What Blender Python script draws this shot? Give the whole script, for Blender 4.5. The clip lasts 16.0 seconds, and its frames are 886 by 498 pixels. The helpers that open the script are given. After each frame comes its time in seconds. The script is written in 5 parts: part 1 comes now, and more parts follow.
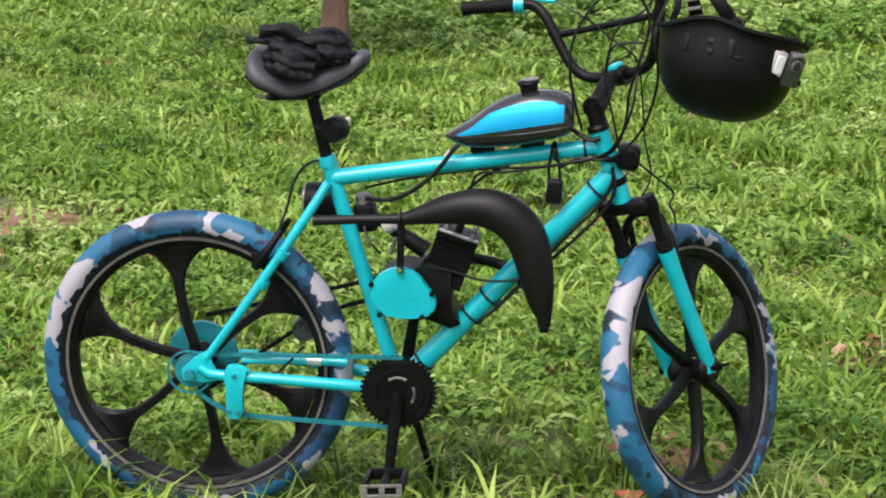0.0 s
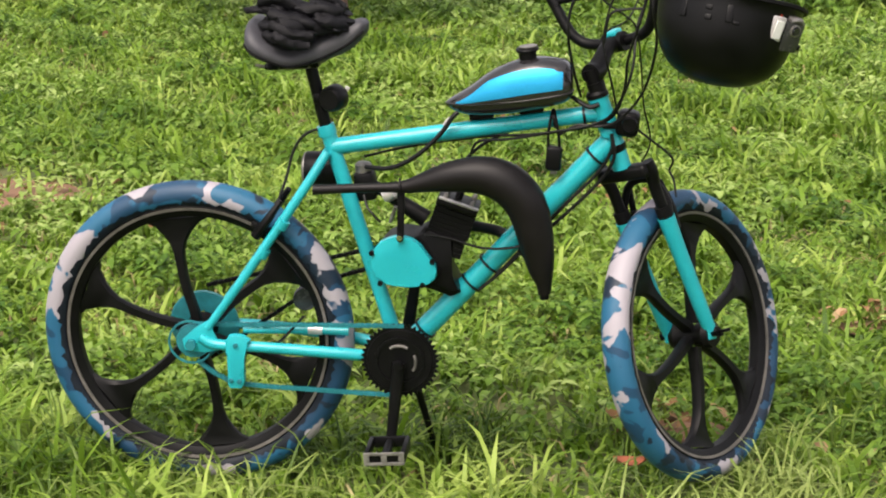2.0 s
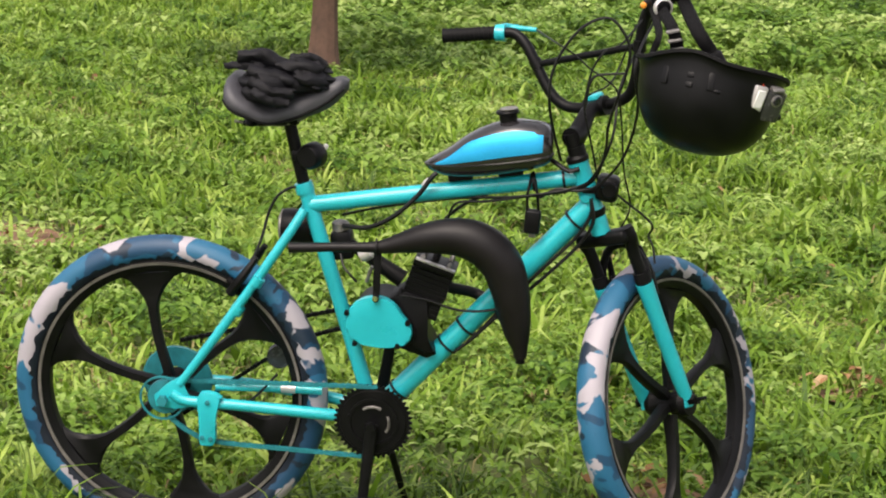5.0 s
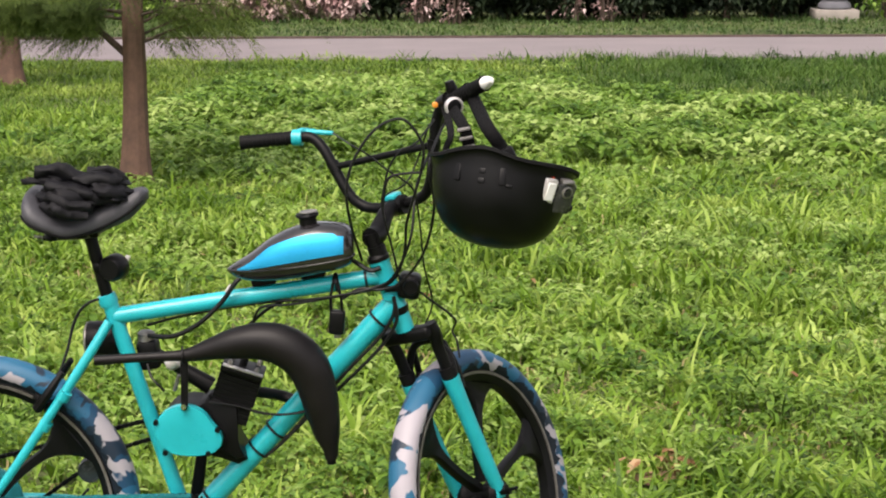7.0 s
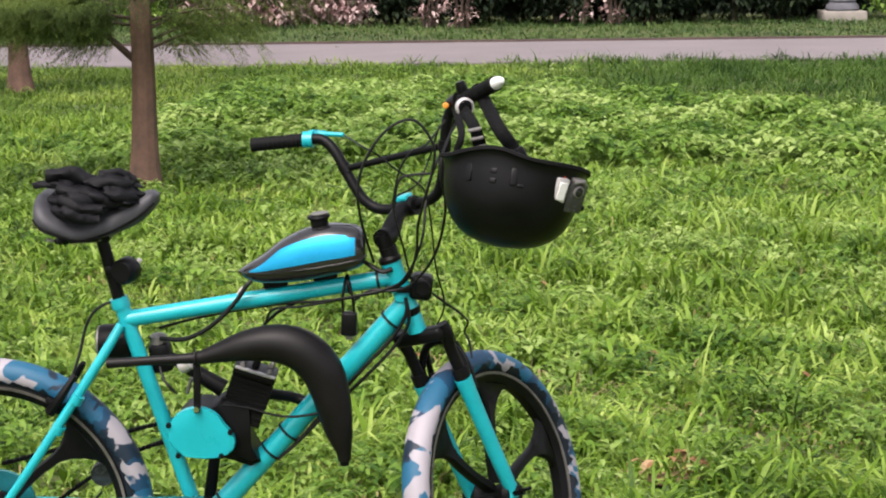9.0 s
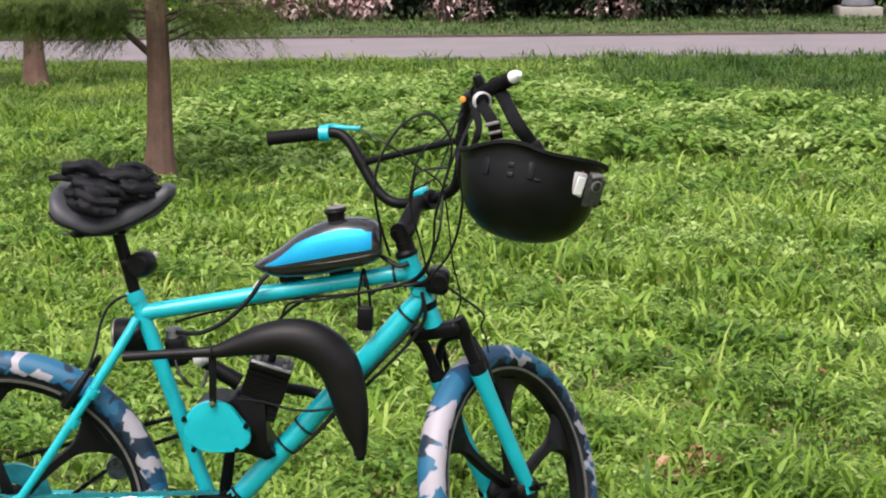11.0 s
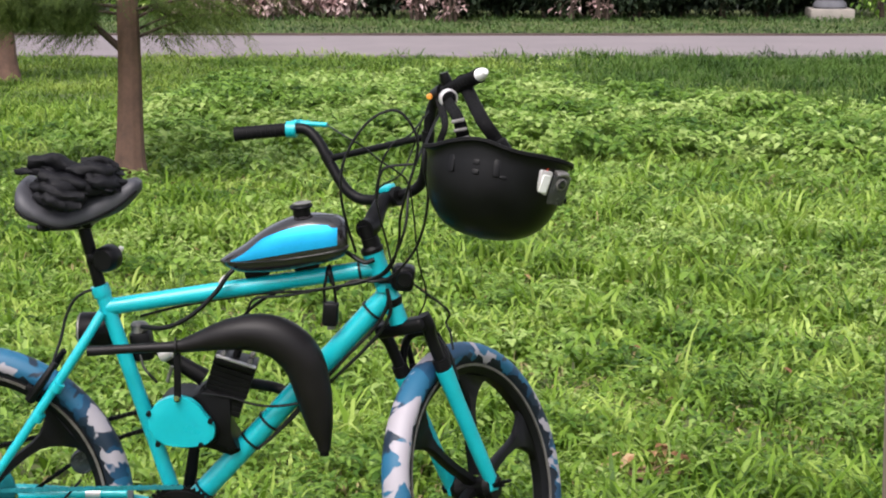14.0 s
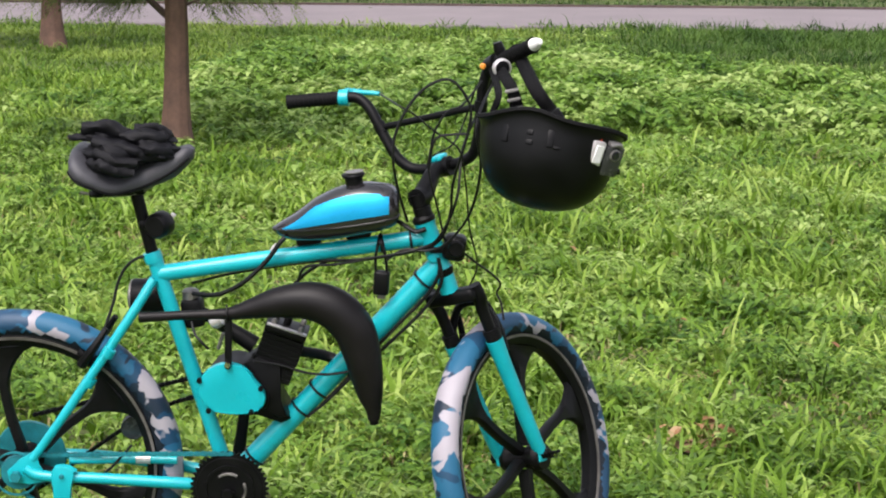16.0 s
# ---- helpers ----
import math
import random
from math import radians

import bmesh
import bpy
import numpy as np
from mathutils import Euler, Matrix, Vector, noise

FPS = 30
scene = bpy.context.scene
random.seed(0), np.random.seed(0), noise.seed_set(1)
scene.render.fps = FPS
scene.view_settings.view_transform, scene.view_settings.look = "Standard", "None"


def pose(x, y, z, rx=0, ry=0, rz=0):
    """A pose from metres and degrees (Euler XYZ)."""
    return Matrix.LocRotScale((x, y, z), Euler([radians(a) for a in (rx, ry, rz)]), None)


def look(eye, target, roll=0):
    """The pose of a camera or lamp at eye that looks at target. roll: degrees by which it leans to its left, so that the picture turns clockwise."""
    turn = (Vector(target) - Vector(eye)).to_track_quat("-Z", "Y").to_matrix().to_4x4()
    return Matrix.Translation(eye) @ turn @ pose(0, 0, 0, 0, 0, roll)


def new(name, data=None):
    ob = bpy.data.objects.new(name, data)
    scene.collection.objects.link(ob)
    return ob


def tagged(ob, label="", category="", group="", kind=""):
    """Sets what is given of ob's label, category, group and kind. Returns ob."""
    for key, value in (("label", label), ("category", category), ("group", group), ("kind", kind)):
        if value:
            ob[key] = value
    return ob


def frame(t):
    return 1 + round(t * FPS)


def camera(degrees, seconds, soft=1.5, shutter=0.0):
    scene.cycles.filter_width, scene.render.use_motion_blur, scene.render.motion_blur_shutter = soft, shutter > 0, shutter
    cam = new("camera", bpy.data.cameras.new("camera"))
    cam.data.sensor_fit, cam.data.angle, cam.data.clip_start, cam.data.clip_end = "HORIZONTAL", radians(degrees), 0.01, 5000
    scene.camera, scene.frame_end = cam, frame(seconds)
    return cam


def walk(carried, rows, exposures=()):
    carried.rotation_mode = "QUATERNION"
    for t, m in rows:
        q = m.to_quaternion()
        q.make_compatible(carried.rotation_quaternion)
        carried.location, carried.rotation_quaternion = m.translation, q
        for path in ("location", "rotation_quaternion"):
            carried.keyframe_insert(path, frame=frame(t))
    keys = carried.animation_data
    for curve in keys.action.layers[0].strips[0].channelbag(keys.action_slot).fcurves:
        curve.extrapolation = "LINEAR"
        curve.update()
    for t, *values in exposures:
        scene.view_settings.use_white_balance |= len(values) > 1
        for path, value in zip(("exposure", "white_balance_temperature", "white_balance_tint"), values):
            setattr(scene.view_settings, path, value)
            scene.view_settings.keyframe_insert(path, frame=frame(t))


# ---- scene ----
# ---------------------------------------------------------------- camera
cam = camera(25.25, 16.0, soft=2.0)
PATH = [
    (0, (0.9183, -3.9693, 1.5584), (0.7249, -2.0345, 1.0905), 0.66),
    (0.5, (0.9171, -3.9568, 1.5553), (0.7644, -2.0177, 1.0901), 1.09),
    (1, (0.9107, -3.9700, 1.5625), (0.7705, -2.0311, 1.0924), 0.89),
    (1.5, (0.9077, -3.9709, 1.5591), (0.7417, -2.0443, 1.0487), 1.71),
    (2, (0.9188, -3.9718, 1.5592), (0.7262, -2.0448, 1.0598), 0.16),
    (2.5, (0.9376, -3.9785, 1.5608), (0.7841, -2.0492, 1.0566), 0.72),
    (3, (0.9394, -3.9906, 1.5606), (0.8197, -2.0572, 1.0628), 0.72),
    (3.2, (0.9401, -3.9833, 1.5589), (0.7922, -2.0522, 1.0600), 0.27),
    (5.3, (0.9450, -3.9276, 1.5854), (0.7606, -1.9882, 1.1330), 1.61),
    (5.5, (0.9555, -3.9341, 1.5856), (0.8120, -1.9923, 1.1287), 1.78),
    (6, (0.9792, -3.9488, 1.6006), (0.9051, -1.9876, 1.2157), 0.98),
    (6.5, (0.9936, -3.9618, 1.6033), (0.9462, -1.9963, 1.2362), 0.03),
    (6.9, (0.9996, -3.9622, 1.5936), (0.9508, -1.9924, 1.2511), -0.94),
    (7, (0.9965, -3.9672, 1.5902), (0.9814, -1.9986, 1.2377), -0.24),
    (7.5, (0.9920, -3.9624, 1.5862), (0.9714, -1.9952, 1.2262), -0.38),
    (8, (0.9904, -3.9730, 1.5833), (0.9761, -2.0064, 1.2198), -0.73),
    (8.5, (0.9962, -3.9673, 1.5860), (0.9933, -2.0001, 1.2252), -0.66),
    (9, (0.9907, -3.9672, 1.5815), (0.9668, -1.9978, 1.2341), -0.69),
    (9.2, (0.9924, -3.9394, 1.5754), (0.9711, -1.9707, 1.2240), -0.68),
    (11.3, (0.9839, -3.9588, 1.5780), (0.9452, -1.9904, 1.2255), -0.57),
    (11.5, (0.9852, -3.9615, 1.5773), (0.9665, -1.9945, 1.2160), -0.17),
    (12, (0.9961, -3.9703, 1.5838), (1.0020, -2.0003, 1.2391), -0.62),
    (12.5, (1.0002, -3.9634, 1.5810), (1.0034, -1.9930, 1.2384), -0.31),
    (13, (1.0000, -3.9600, 1.5783), (1.0002, -1.9901, 1.2325), 0.23),
    (13.5, (0.9982, -3.9635, 1.5795), (0.9965, -1.9927, 1.2390), -0.01),
    (14, (0.9982, -3.9651, 1.5762), (0.9884, -1.9966, 1.2224), 0.01),
    (14.5, (0.9968, -3.9642, 1.5752), (0.9953, -1.9972, 1.2133), 0.35),
    (15, (0.9939, -3.9571, 1.5731), (0.9997, -1.9896, 1.2138), -0.31),
    (15.5, (0.9873, -3.9584, 1.5688), (0.9328, -1.9959, 1.1875), -0.50),
    (16, (0.9762, -3.9627, 1.5727), (0.9256, -2.0003, 1.1902), 0.38),
]
EXPOSURES = [(0.0, 0.93, 6350, 16), (1.5, 0.93, 7000, 16), (3.0, 0.93, 7000, 16), (5.5, 0.93, 7000, 16), (7.0, 0.93, 6950, 16), (9.0, 0.93, 6650, 16), (11.5, 0.93, 6450, 16), (16.0, 0.93, 6400, 16)]
walk(cam, [(t, look(eye, target, roll)) for t, eye, target, roll in PATH], EXPOSURES)

# ---------------------------------------------------------------- world and sun: bright overcast day
world = bpy.data.worlds.new("sky")
scene.world = world
world.use_nodes = True
wn = world.node_tree
sky = wn.nodes.new("ShaderNodeTexSky")
sky.sky_type, sky.sun_disc = "NISHITA", False
sky.sun_elevation, sky.sun_rotation = radians(58), radians(200)
sky.air_density, sky.dust_density, sky.ozone_density = 1.0, 4.0, 1.0
bg = wn.nodes["Background"]
cloud = wn.nodes.new("ShaderNodeHueSaturation")   # a thin grey overcast takes most of the blue out
cloud.inputs["Saturation"].default_value = 0.3
wn.links.new(sky.outputs["Color"], cloud.inputs["Color"])
wn.links.new(cloud.outputs["Color"], bg.inputs["Color"])
bg.inputs["Strength"].default_value = 0.15
sun_data = bpy.data.lights.new("sun", "SUN")
sun_data.energy, sun_data.angle, sun_data.color = 1.5, radians(38), (1.0, 0.94, 0.84)
sun = new("sun", sun_data)
sun.matrix_basis = look((-3, -6, 12), (0.5, 1.5, 0))


# ---------------------------------------------------------------- materials
def mat(name, col, rough=0.5, metal=0.0, var=0.15, scale=30.0, bump=0.1, fine=300.0, spec=0.5, coat=0.0, col2=None):
    """A procedural surface: two scales of colour variation and a fine bump."""
    m = bpy.data.materials.new(name)
    m.use_nodes = True
    nt = m.node_tree
    b = nt.nodes["Principled BSDF"]
    tc = nt.nodes.new("ShaderNodeTexCoord")
    n1, n2 = nt.nodes.new("ShaderNodeTexNoise"), nt.nodes.new("ShaderNodeTexNoise")
    n1.inputs["Scale"].default_value, n1.inputs["Detail"].default_value = scale, 4
    n2.inputs["Scale"].default_value, n2.inputs["Detail"].default_value = fine, 3
    for n in (n1, n2):
        nt.links.new(tc.outputs["Object"], n.inputs["Vector"])
    add = nt.nodes.new("ShaderNodeMath")
    add.operation = "MULTIPLY_ADD"
    add.inputs[1].default_value = 0.35
    nt.links.new(n2.outputs["Fac"], add.inputs[0])
    nt.links.new(n1.outputs["Fac"], add.inputs[2])
    ramp = nt.nodes.new("ShaderNodeValToRGB")
    a = col2 or tuple(c * (1 - var) for c in col)
    z = col if col2 else tuple(min(1, c * (1 + var)) for c in col)
    ramp.color_ramp.elements[0].position, ramp.color_ramp.elements[0].color = 0.45, (*a, 1)
    ramp.color_ramp.elements[1].position, ramp.color_ramp.elements[1].color = 0.9, (*z, 1)
    nt.links.new(add.outputs[0], ramp.inputs["Fac"])
    nt.links.new(ramp.outputs["Color"], b.inputs["Base Color"])
    mr = nt.nodes.new("ShaderNodeMapRange")
    mr.inputs["To Min"].default_value, mr.inputs["To Max"].default_value = max(0.03, rough - 0.1), min(1, rough + 0.12)
    nt.links.new(n1.outputs["Fac"], mr.inputs["Value"])
    nt.links.new(mr.outputs["Result"], b.inputs["Roughness"])
    b.inputs["Metallic"].default_value = metal
    b.inputs["Specular IOR Level"].default_value = spec
    b.inputs["Coat Weight"].default_value = coat
    if bump:
        bp_ = nt.nodes.new("ShaderNodeBump")
        bp_.inputs["Strength"].default_value, bp_.inputs["Distance"].default_value = bump, 0.002
        nt.links.new(n2.outputs["Fac"], bp_.inputs["Height"])
        nt.links.new(bp_.outputs["Normal"], b.inputs["Normal"])
    return m


def leaf_mat(name, dark, mid, light, rough=0.5, through_=0.35, patch=1.3):
    """Leaves: colour varies leaf by leaf and in broad patches; some light passes through."""
    m = bpy.data.materials.new(name)
    m.use_nodes = True
    nt = m.node_tree
    b, out = nt.nodes["Principled BSDF"], nt.nodes["Material Output"]
    geo, tc = nt.nodes.new("ShaderNodeNewGeometry"), nt.nodes.new("ShaderNodeTexCoord")
    n = nt.nodes.new("ShaderNodeTexNoise")
    n.inputs["Scale"].default_value, n.inputs["Detail"].default_value = patch, 6
    nt.links.new(tc.outputs["Object"], n.inputs["Vector"])
    mix = nt.nodes.new("ShaderNodeMath")
    mix.operation = "MULTIPLY_ADD"
    mix.inputs[1].default_value = 0.5
    sub = nt.nodes.new("ShaderNodeMath")
    sub.operation = "MULTIPLY_ADD"
    sub.inputs[1].default_value, sub.inputs[2].default_value = 1.9, -0.70
    nt.links.new(n.outputs["Fac"], sub.inputs[0])
    nt.links.new(geo.outputs["Random Per Island"], mix.inputs[0])
    nt.links.new(sub.outputs[0], mix.inputs[2])
    ramp = nt.nodes.new("ShaderNodeValToRGB")
    e = ramp.color_ramp.elements
    e[0].position, e[0].color = 0.1, (*dark, 1)
    e[1].position, e[1].color = 0.95, (*light, 1)
    k = e.new(0.5)
    k.color = (*mid, 1)
    nt.links.new(mix.outputs[0], ramp.inputs["Fac"])
    nt.links.new(ramp.outputs["Color"], b.inputs["Base Color"])
    b.inputs["Roughness"].default_value = rough
    b.inputs["Specular IOR Level"].default_value = 0.22
    tr = nt.nodes.new("ShaderNodeBsdfTranslucent")
    nt.links.new(ramp.outputs["Color"], tr.inputs["Color"])
    ms = nt.nodes.new("ShaderNodeMixShader")
    ms.inputs["Fac"].default_value = through_
    nt.links.new(b.outputs[0], ms.inputs[1])
    nt.links.new(tr.outputs[0], ms.inputs[2])
    nt.links.new(ms.outputs[0], out.inputs["Surface"])
    return m


def camo_mat(name):
    """Tyre in a camouflage print: dark blue, mid blue and pale grey patches."""
    m = mat(name, (0.02, 0.1, 0.2), 0.55, bump=0.2)
    nt = m.node_tree
    b = nt.nodes["Principled BSDF"]
    tc = nt.nodes.new("ShaderNodeTexCoord")
    prev = None
    for col, s, thr, off in (((0.007, 0.094, 0.182), 8.5, 0.50, 0.0), ((0.003, 0.014, 0.032), 12.0, 0.575, 9.1), ((0.32, 0.297, 0.33), 10.0, 0.548, 4.7)):
        mp = nt.nodes.new("ShaderNodeMapping")
        mp.inputs["Location"].default_value = (off, off * 1.7, off * 0.6)
        n = nt.nodes.new("ShaderNodeTexNoise")
        n.inputs["Scale"].default_value, n.inputs["Detail"].default_value, n.inputs["Roughness"].default_value = s, 3.0, 0.5
        n.inputs["Distortion"].default_value = 0.4
        nt.links.new(tc.outputs["Object"], mp.inputs["Vector"])
        nt.links.new(mp.outputs[0], n.inputs["Vector"])
        st = nt.nodes.new("ShaderNodeMapRange")
        st.inputs["From Min"].default_value, st.inputs["From Max"].default_value = thr - 0.008, thr + 0.008
        nt.links.new(n.outputs["Fac"], st.inputs["Value"])
        mx = nt.nodes.new("ShaderNodeMix")
        mx.data_type = "RGBA"
        mx.inputs["A"].default_value = (0.003, 0.040, 0.092, 1)
        mx.inputs["B"].default_value = (*col, 1)
        nt.links.new(st.outputs["Result"], mx.inputs["Factor"])
        if prev:
            nt.links.new(prev.outputs["Result"], mx.inputs["A"])
        prev = mx
    nt.links.new(prev.outputs["Result"], b.inputs["Base Color"])
    return m


TEAL = mat("teal_paint", (0.0, 0.375, 0.43), 0.30, var=0.08, scale=14, bump=0.05, coat=0.15)
TEAL_DULL = mat("teal_overspray", (0.004, 0.15, 0.175), 0.5, var=0.25, scale=40)
BLACK = mat("satin_black_metal", (0.0034, 0.0034, 0.0038), 0.42, var=0.3, scale=25, bump=0.08, spec=0.15)
BLACK_HOT = mat("heat_black_enamel", (0.0068, 0.0058, 0.0062), 0.44, var=0.25, scale=18, bump=0.1, spec=0.21)
PLASTIC = mat("black_plastic", (0.0040, 0.0040, 0.0045), 0.38, var=0.25, scale=40, bump=0.15, spec=0.16)
RUBBER = mat("black_rubber", (0.0048, 0.0048, 0.0052), 0.62, var=0.3, scale=60, bump=0.2, spec=0.12)
CABLE = mat("cable_sheath", (0.0034, 0.0034, 0.0038), 0.45, var=0.2, spec=0.3)
VINYL = mat("worn_vinyl", (0.038, 0.038, 0.045), 0.50, var=0.35, scale=16, bump=0.25, fine=500)
CLOTH = mat("black_cloth", (0.0056, 0.0056, 0.0072), 0.6, var=0.5, scale=60, bump=0.3, fine=700, spec=0.18)
STRAP = mat("nylon_strap", (0.0042, 0.0042, 0.0046), 0.75, var=0.4, scale=80, bump=0.5, fine=900, spec=0.12)
TANK_BLACK = mat("gloss_black_paint", (0.012, 0.011, 0.012), 0.2, var=0.3, scale=12, bump=0.02, coat=0.6)
TANK_BLUE = mat("metallic_blue_panel", (0.0, 0.27, 0.50), 0.34, 0.5, var=0.2, scale=9, bump=0.02, spec=0.4)
CHROME = mat("bright_metal", (0.7, 0.7, 0.7), 0.22, 1.0, var=0.1, scale=50)
GREYM = mat("worn_grey_metal", (0.22, 0.21, 0.2), 0.45, 0.6, var=0.3, scale=60)
RIMLINE = mat("grey_rim_edge", (0.13, 0.12, 0.11), 0.5, 0.3, var=0.3, scale=30)
MAG = mat("mag_black", (0.0034, 0.0034, 0.0037), 0.45, var=0.3, scale=30, bump=0.06, spec=0.17)
HELMET = mat("helmet_shell_black", (0.0024, 0.0024, 0.0029), 0.32, var=0.3, scale=20, bump=0.2, fine=420, spec=0.21)
FOAM = mat("helmet_padding", (0.02, 0.02, 0.022), 0.9, var=0.3, scale=50, bump=0.4)
WHITE = mat("white_plastic", (0.75, 0.75, 0.73), 0.35, var=0.06)
SILVER = mat("silver_plastic", (0.55, 0.53, 0.53), 0.32, 0.4, var=0.1)
ORANGE = mat("orange_plastic", (0.75, 0.28, 0.03), 0.4, var=0.1)
MOUNT = mat("smoky_mount_plastic", (0.035, 0.035, 0.038), 0.25, var=0.3, scale=60, coat=0.4)
GLASS_DARK = mat("dark_lens", (0.01, 0.01, 0.015), 0.08, var=0.2, coat=1.0)
CAMO = camo_mat("camo_rubber")
SIDEWALL = mat("bare_sidewall_rubber", (0.007, 0.011, 0.018), 0.55, var=0.4, scale=30, bump=0.2, spec=0.25)
BARK = mat("cypress_bark", (0.165, 0.094, 0.066), 0.9, var=0.5, scale=9, bump=0.9, fine=45, col2=(0.08, 0.046, 0.034))
BARK_DARK = mat("dark_twig_bark", (0.06, 0.040, 0.030), 0.9, var=0.4, scale=14, bump=0.6, fine=60)
WOOD = mat("weathered_post_wood", (0.27, 0.19, 0.155), 0.8, var=0.4, scale=7, bump=0.4, fine=90, col2=(0.15, 0.105, 0.085))
SOIL = mat("soil_and_thatch", (0.11, 0.12, 0.04), 0.95, var=0.5, scale=3.0, bump=1.0, fine=60, col2=(0.040, 0.070, 0.016))
CONCRETE = mat("path_concrete", (0.205, 0.176, 0.182), 0.85, var=0.1, scale=1.3, bump=0.4, fine=40, col2=(0.160, 0.138, 0.144))
STONE = mat("pale_stone", (0.25, 0.225, 0.20), 0.85, var=0.2, scale=5, bump=0.4)
STONE_GREY = mat("grey_stone", (0.10, 0.10, 0.115), 0.8, var=0.25, scale=6, bump=0.4)
RED_EARTH = mat("bare_red_earth", (0.26, 0.135, 0.08), 0.95, var=0.4, scale=9, bump=0.8, fine=70, col2=(0.15, 0.085, 0.055))
GRASS = leaf_mat("grass_blades", (0.046, 0.108, 0.010), (0.182, 0.312, 0.032), (0.44, 0.560, 0.140), 0.42, 0.42, 2.4)
WEED = leaf_mat("weed_leaves", (0.052, 0.126, 0.017), (0.170, 0.298, 0.042), (0.44, 0.555, 0.19), 0.42, 0.38, 1.4)
# shade over the right-hand turf, put into the blade colour
TURF_SHADE = leaf_mat("shaded_turf", (0.020, 0.054, 0.009), (0.058, 0.122, 0.017), (0.11, 0.19, 0.036), 0.55, 0.35, 1.6)
# a finer grass, its colour also lowered for the shade near the path
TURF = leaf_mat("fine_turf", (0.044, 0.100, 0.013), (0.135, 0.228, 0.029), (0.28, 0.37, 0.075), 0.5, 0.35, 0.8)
# verge blades darkened in colour, standing in for hedge and tree shade
VERGE_SHADED = leaf_mat("verge_grass", (0.018, 0.045, 0.010), (0.06, 0.115, 0.028), (0.14, 0.20, 0.06), 0.5, 0.3, 1.0)
# tuft colour lowered to stand in for shade around the bicycle
TALL_SHADED = leaf_mat("tall_grass_shaded", (0.030, 0.070, 0.010), (0.105, 0.180, 0.024), (0.32, 0.40, 0.12), 0.45, 0.35)
STRAW = leaf_mat("dead_grass_straw", (0.10, 0.075, 0.03), (0.24, 0.19, 0.085), (0.42, 0.36, 0.18), 0.7, 0.2, 2.0)
DRY = leaf_mat("dry_leaves", (0.12, 0.06, 0.03), (0.25, 0.13, 0.06), (0.40, 0.28, 0.16), 0.8, 0.1)
NEEDLES = leaf_mat("cypress_needles", (0.045, 0.075, 0.018), (0.105, 0.155, 0.034), (0.20, 0.26, 0.065), 0.6, 0.5)
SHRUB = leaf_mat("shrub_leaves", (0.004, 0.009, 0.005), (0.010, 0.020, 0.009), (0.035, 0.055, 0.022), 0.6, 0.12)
BLOSSOM = leaf_mat("pale_pink_blossom", (0.20, 0.11, 0.11), (0.42, 0.29, 0.28), (0.62, 0.50, 0.48), 0.7, 0.2, 3.0)


# ---------------------------------------------------------------- mesh helpers
def part(name, bm, material, parent, label="", smooth=True):
    me = bpy.data.meshes.new(name)
    bmesh.ops.recalc_face_normals(bm, faces=bm.faces)
    bm.to_mesh(me)
    bm.free()
    me.materials.append(material)
    if smooth:
        me.shade_smooth()
        me.set_sharp_from_angle(angle=radians(38))
    ob = new(name, me)
    ob.parent = parent
    if label:
        tagged(ob, label)
    return ob


def thing(name, label, category, m=None, group="", kind=""):
    ob = new(name)
    ob.empty_display_size = 0.1
    if m is not None:
        ob.matrix_basis = m
    return tagged(ob, label, category, group, kind)


def B(u, v, w=0.0):
    """Bicycle coordinates: u forward, v up, w towards the drive side."""
    return Vector((u, -w, v))


def curve_points(pts, steps=6):
    """Catmull-Rom through the points (vectors, or tuples ending in a radius)."""
    p = [np.array(q, float) for q in pts]
    if len(p) < 3:
        return p
    p = [2 * p[0] - p[1]] + p + [2 * p[-1] - p[-2]]
    out = []
    for i in range(1, len(p) - 2):
        for k in range(steps):
            t = k / steps
            a, b, c, d = p[i - 1:i + 3]
            out.append(0.5 * (2 * b + (c - a) * t + (2 * a - 5 * b + 4 * c - d) * t * t + (3 * b - a - 3 * c + d) * t ** 3))
    return out + [p[-2]]


def tube(bm, pts, r, seg=12, steps=6, smooth=True, caps=True, flat=1.0):
    """A round tube along points; r is one radius or one for each point."""
    rs = [r] * len(pts) if isinstance(r, (int, float)) else list(r)
    q = [(*p, rad) for p, rad in zip(pts, rs)]
    q = curve_points(q, steps) if smooth else [np.array(a, float) for a in q]
    rings, up = [], None
    for i, c in enumerate(q):
        d = Vector(q[min(i + 1, len(q) - 1)][:3]) - Vector(q[max(i - 1, 0)][:3])
        d.normalize()
        if up is None:
            up = d.orthogonal().normalized() if abs(d.y) > 0.8 else d.cross(Vector((0, 1, 0))).normalized()
        up = (up - d * up.dot(d)).normalized()
        side = d.cross(up)
        rings.append([bm.verts.new(Vector(c[:3]) + float(c[3]) * (math.cos(2 * math.pi * k / seg) * up + flat * math.sin(2 * math.pi * k / seg) * side)) for k in range(seg)])
    for a, b in zip(rings, rings[1:]):
        for k in range(seg):
            bm.faces.new((a[k], a[(k + 1) % seg], b[(k + 1) % seg], b[k]))
    if caps:
        bm.faces.new(rings[0])
        bm.faces.new(rings[-1][::-1])
    return bm


def tubed(name, pts, r, material, parent, label="", **kw):
    return part(name, tube(bmesh.new(), pts, r, **kw), material, parent, label)


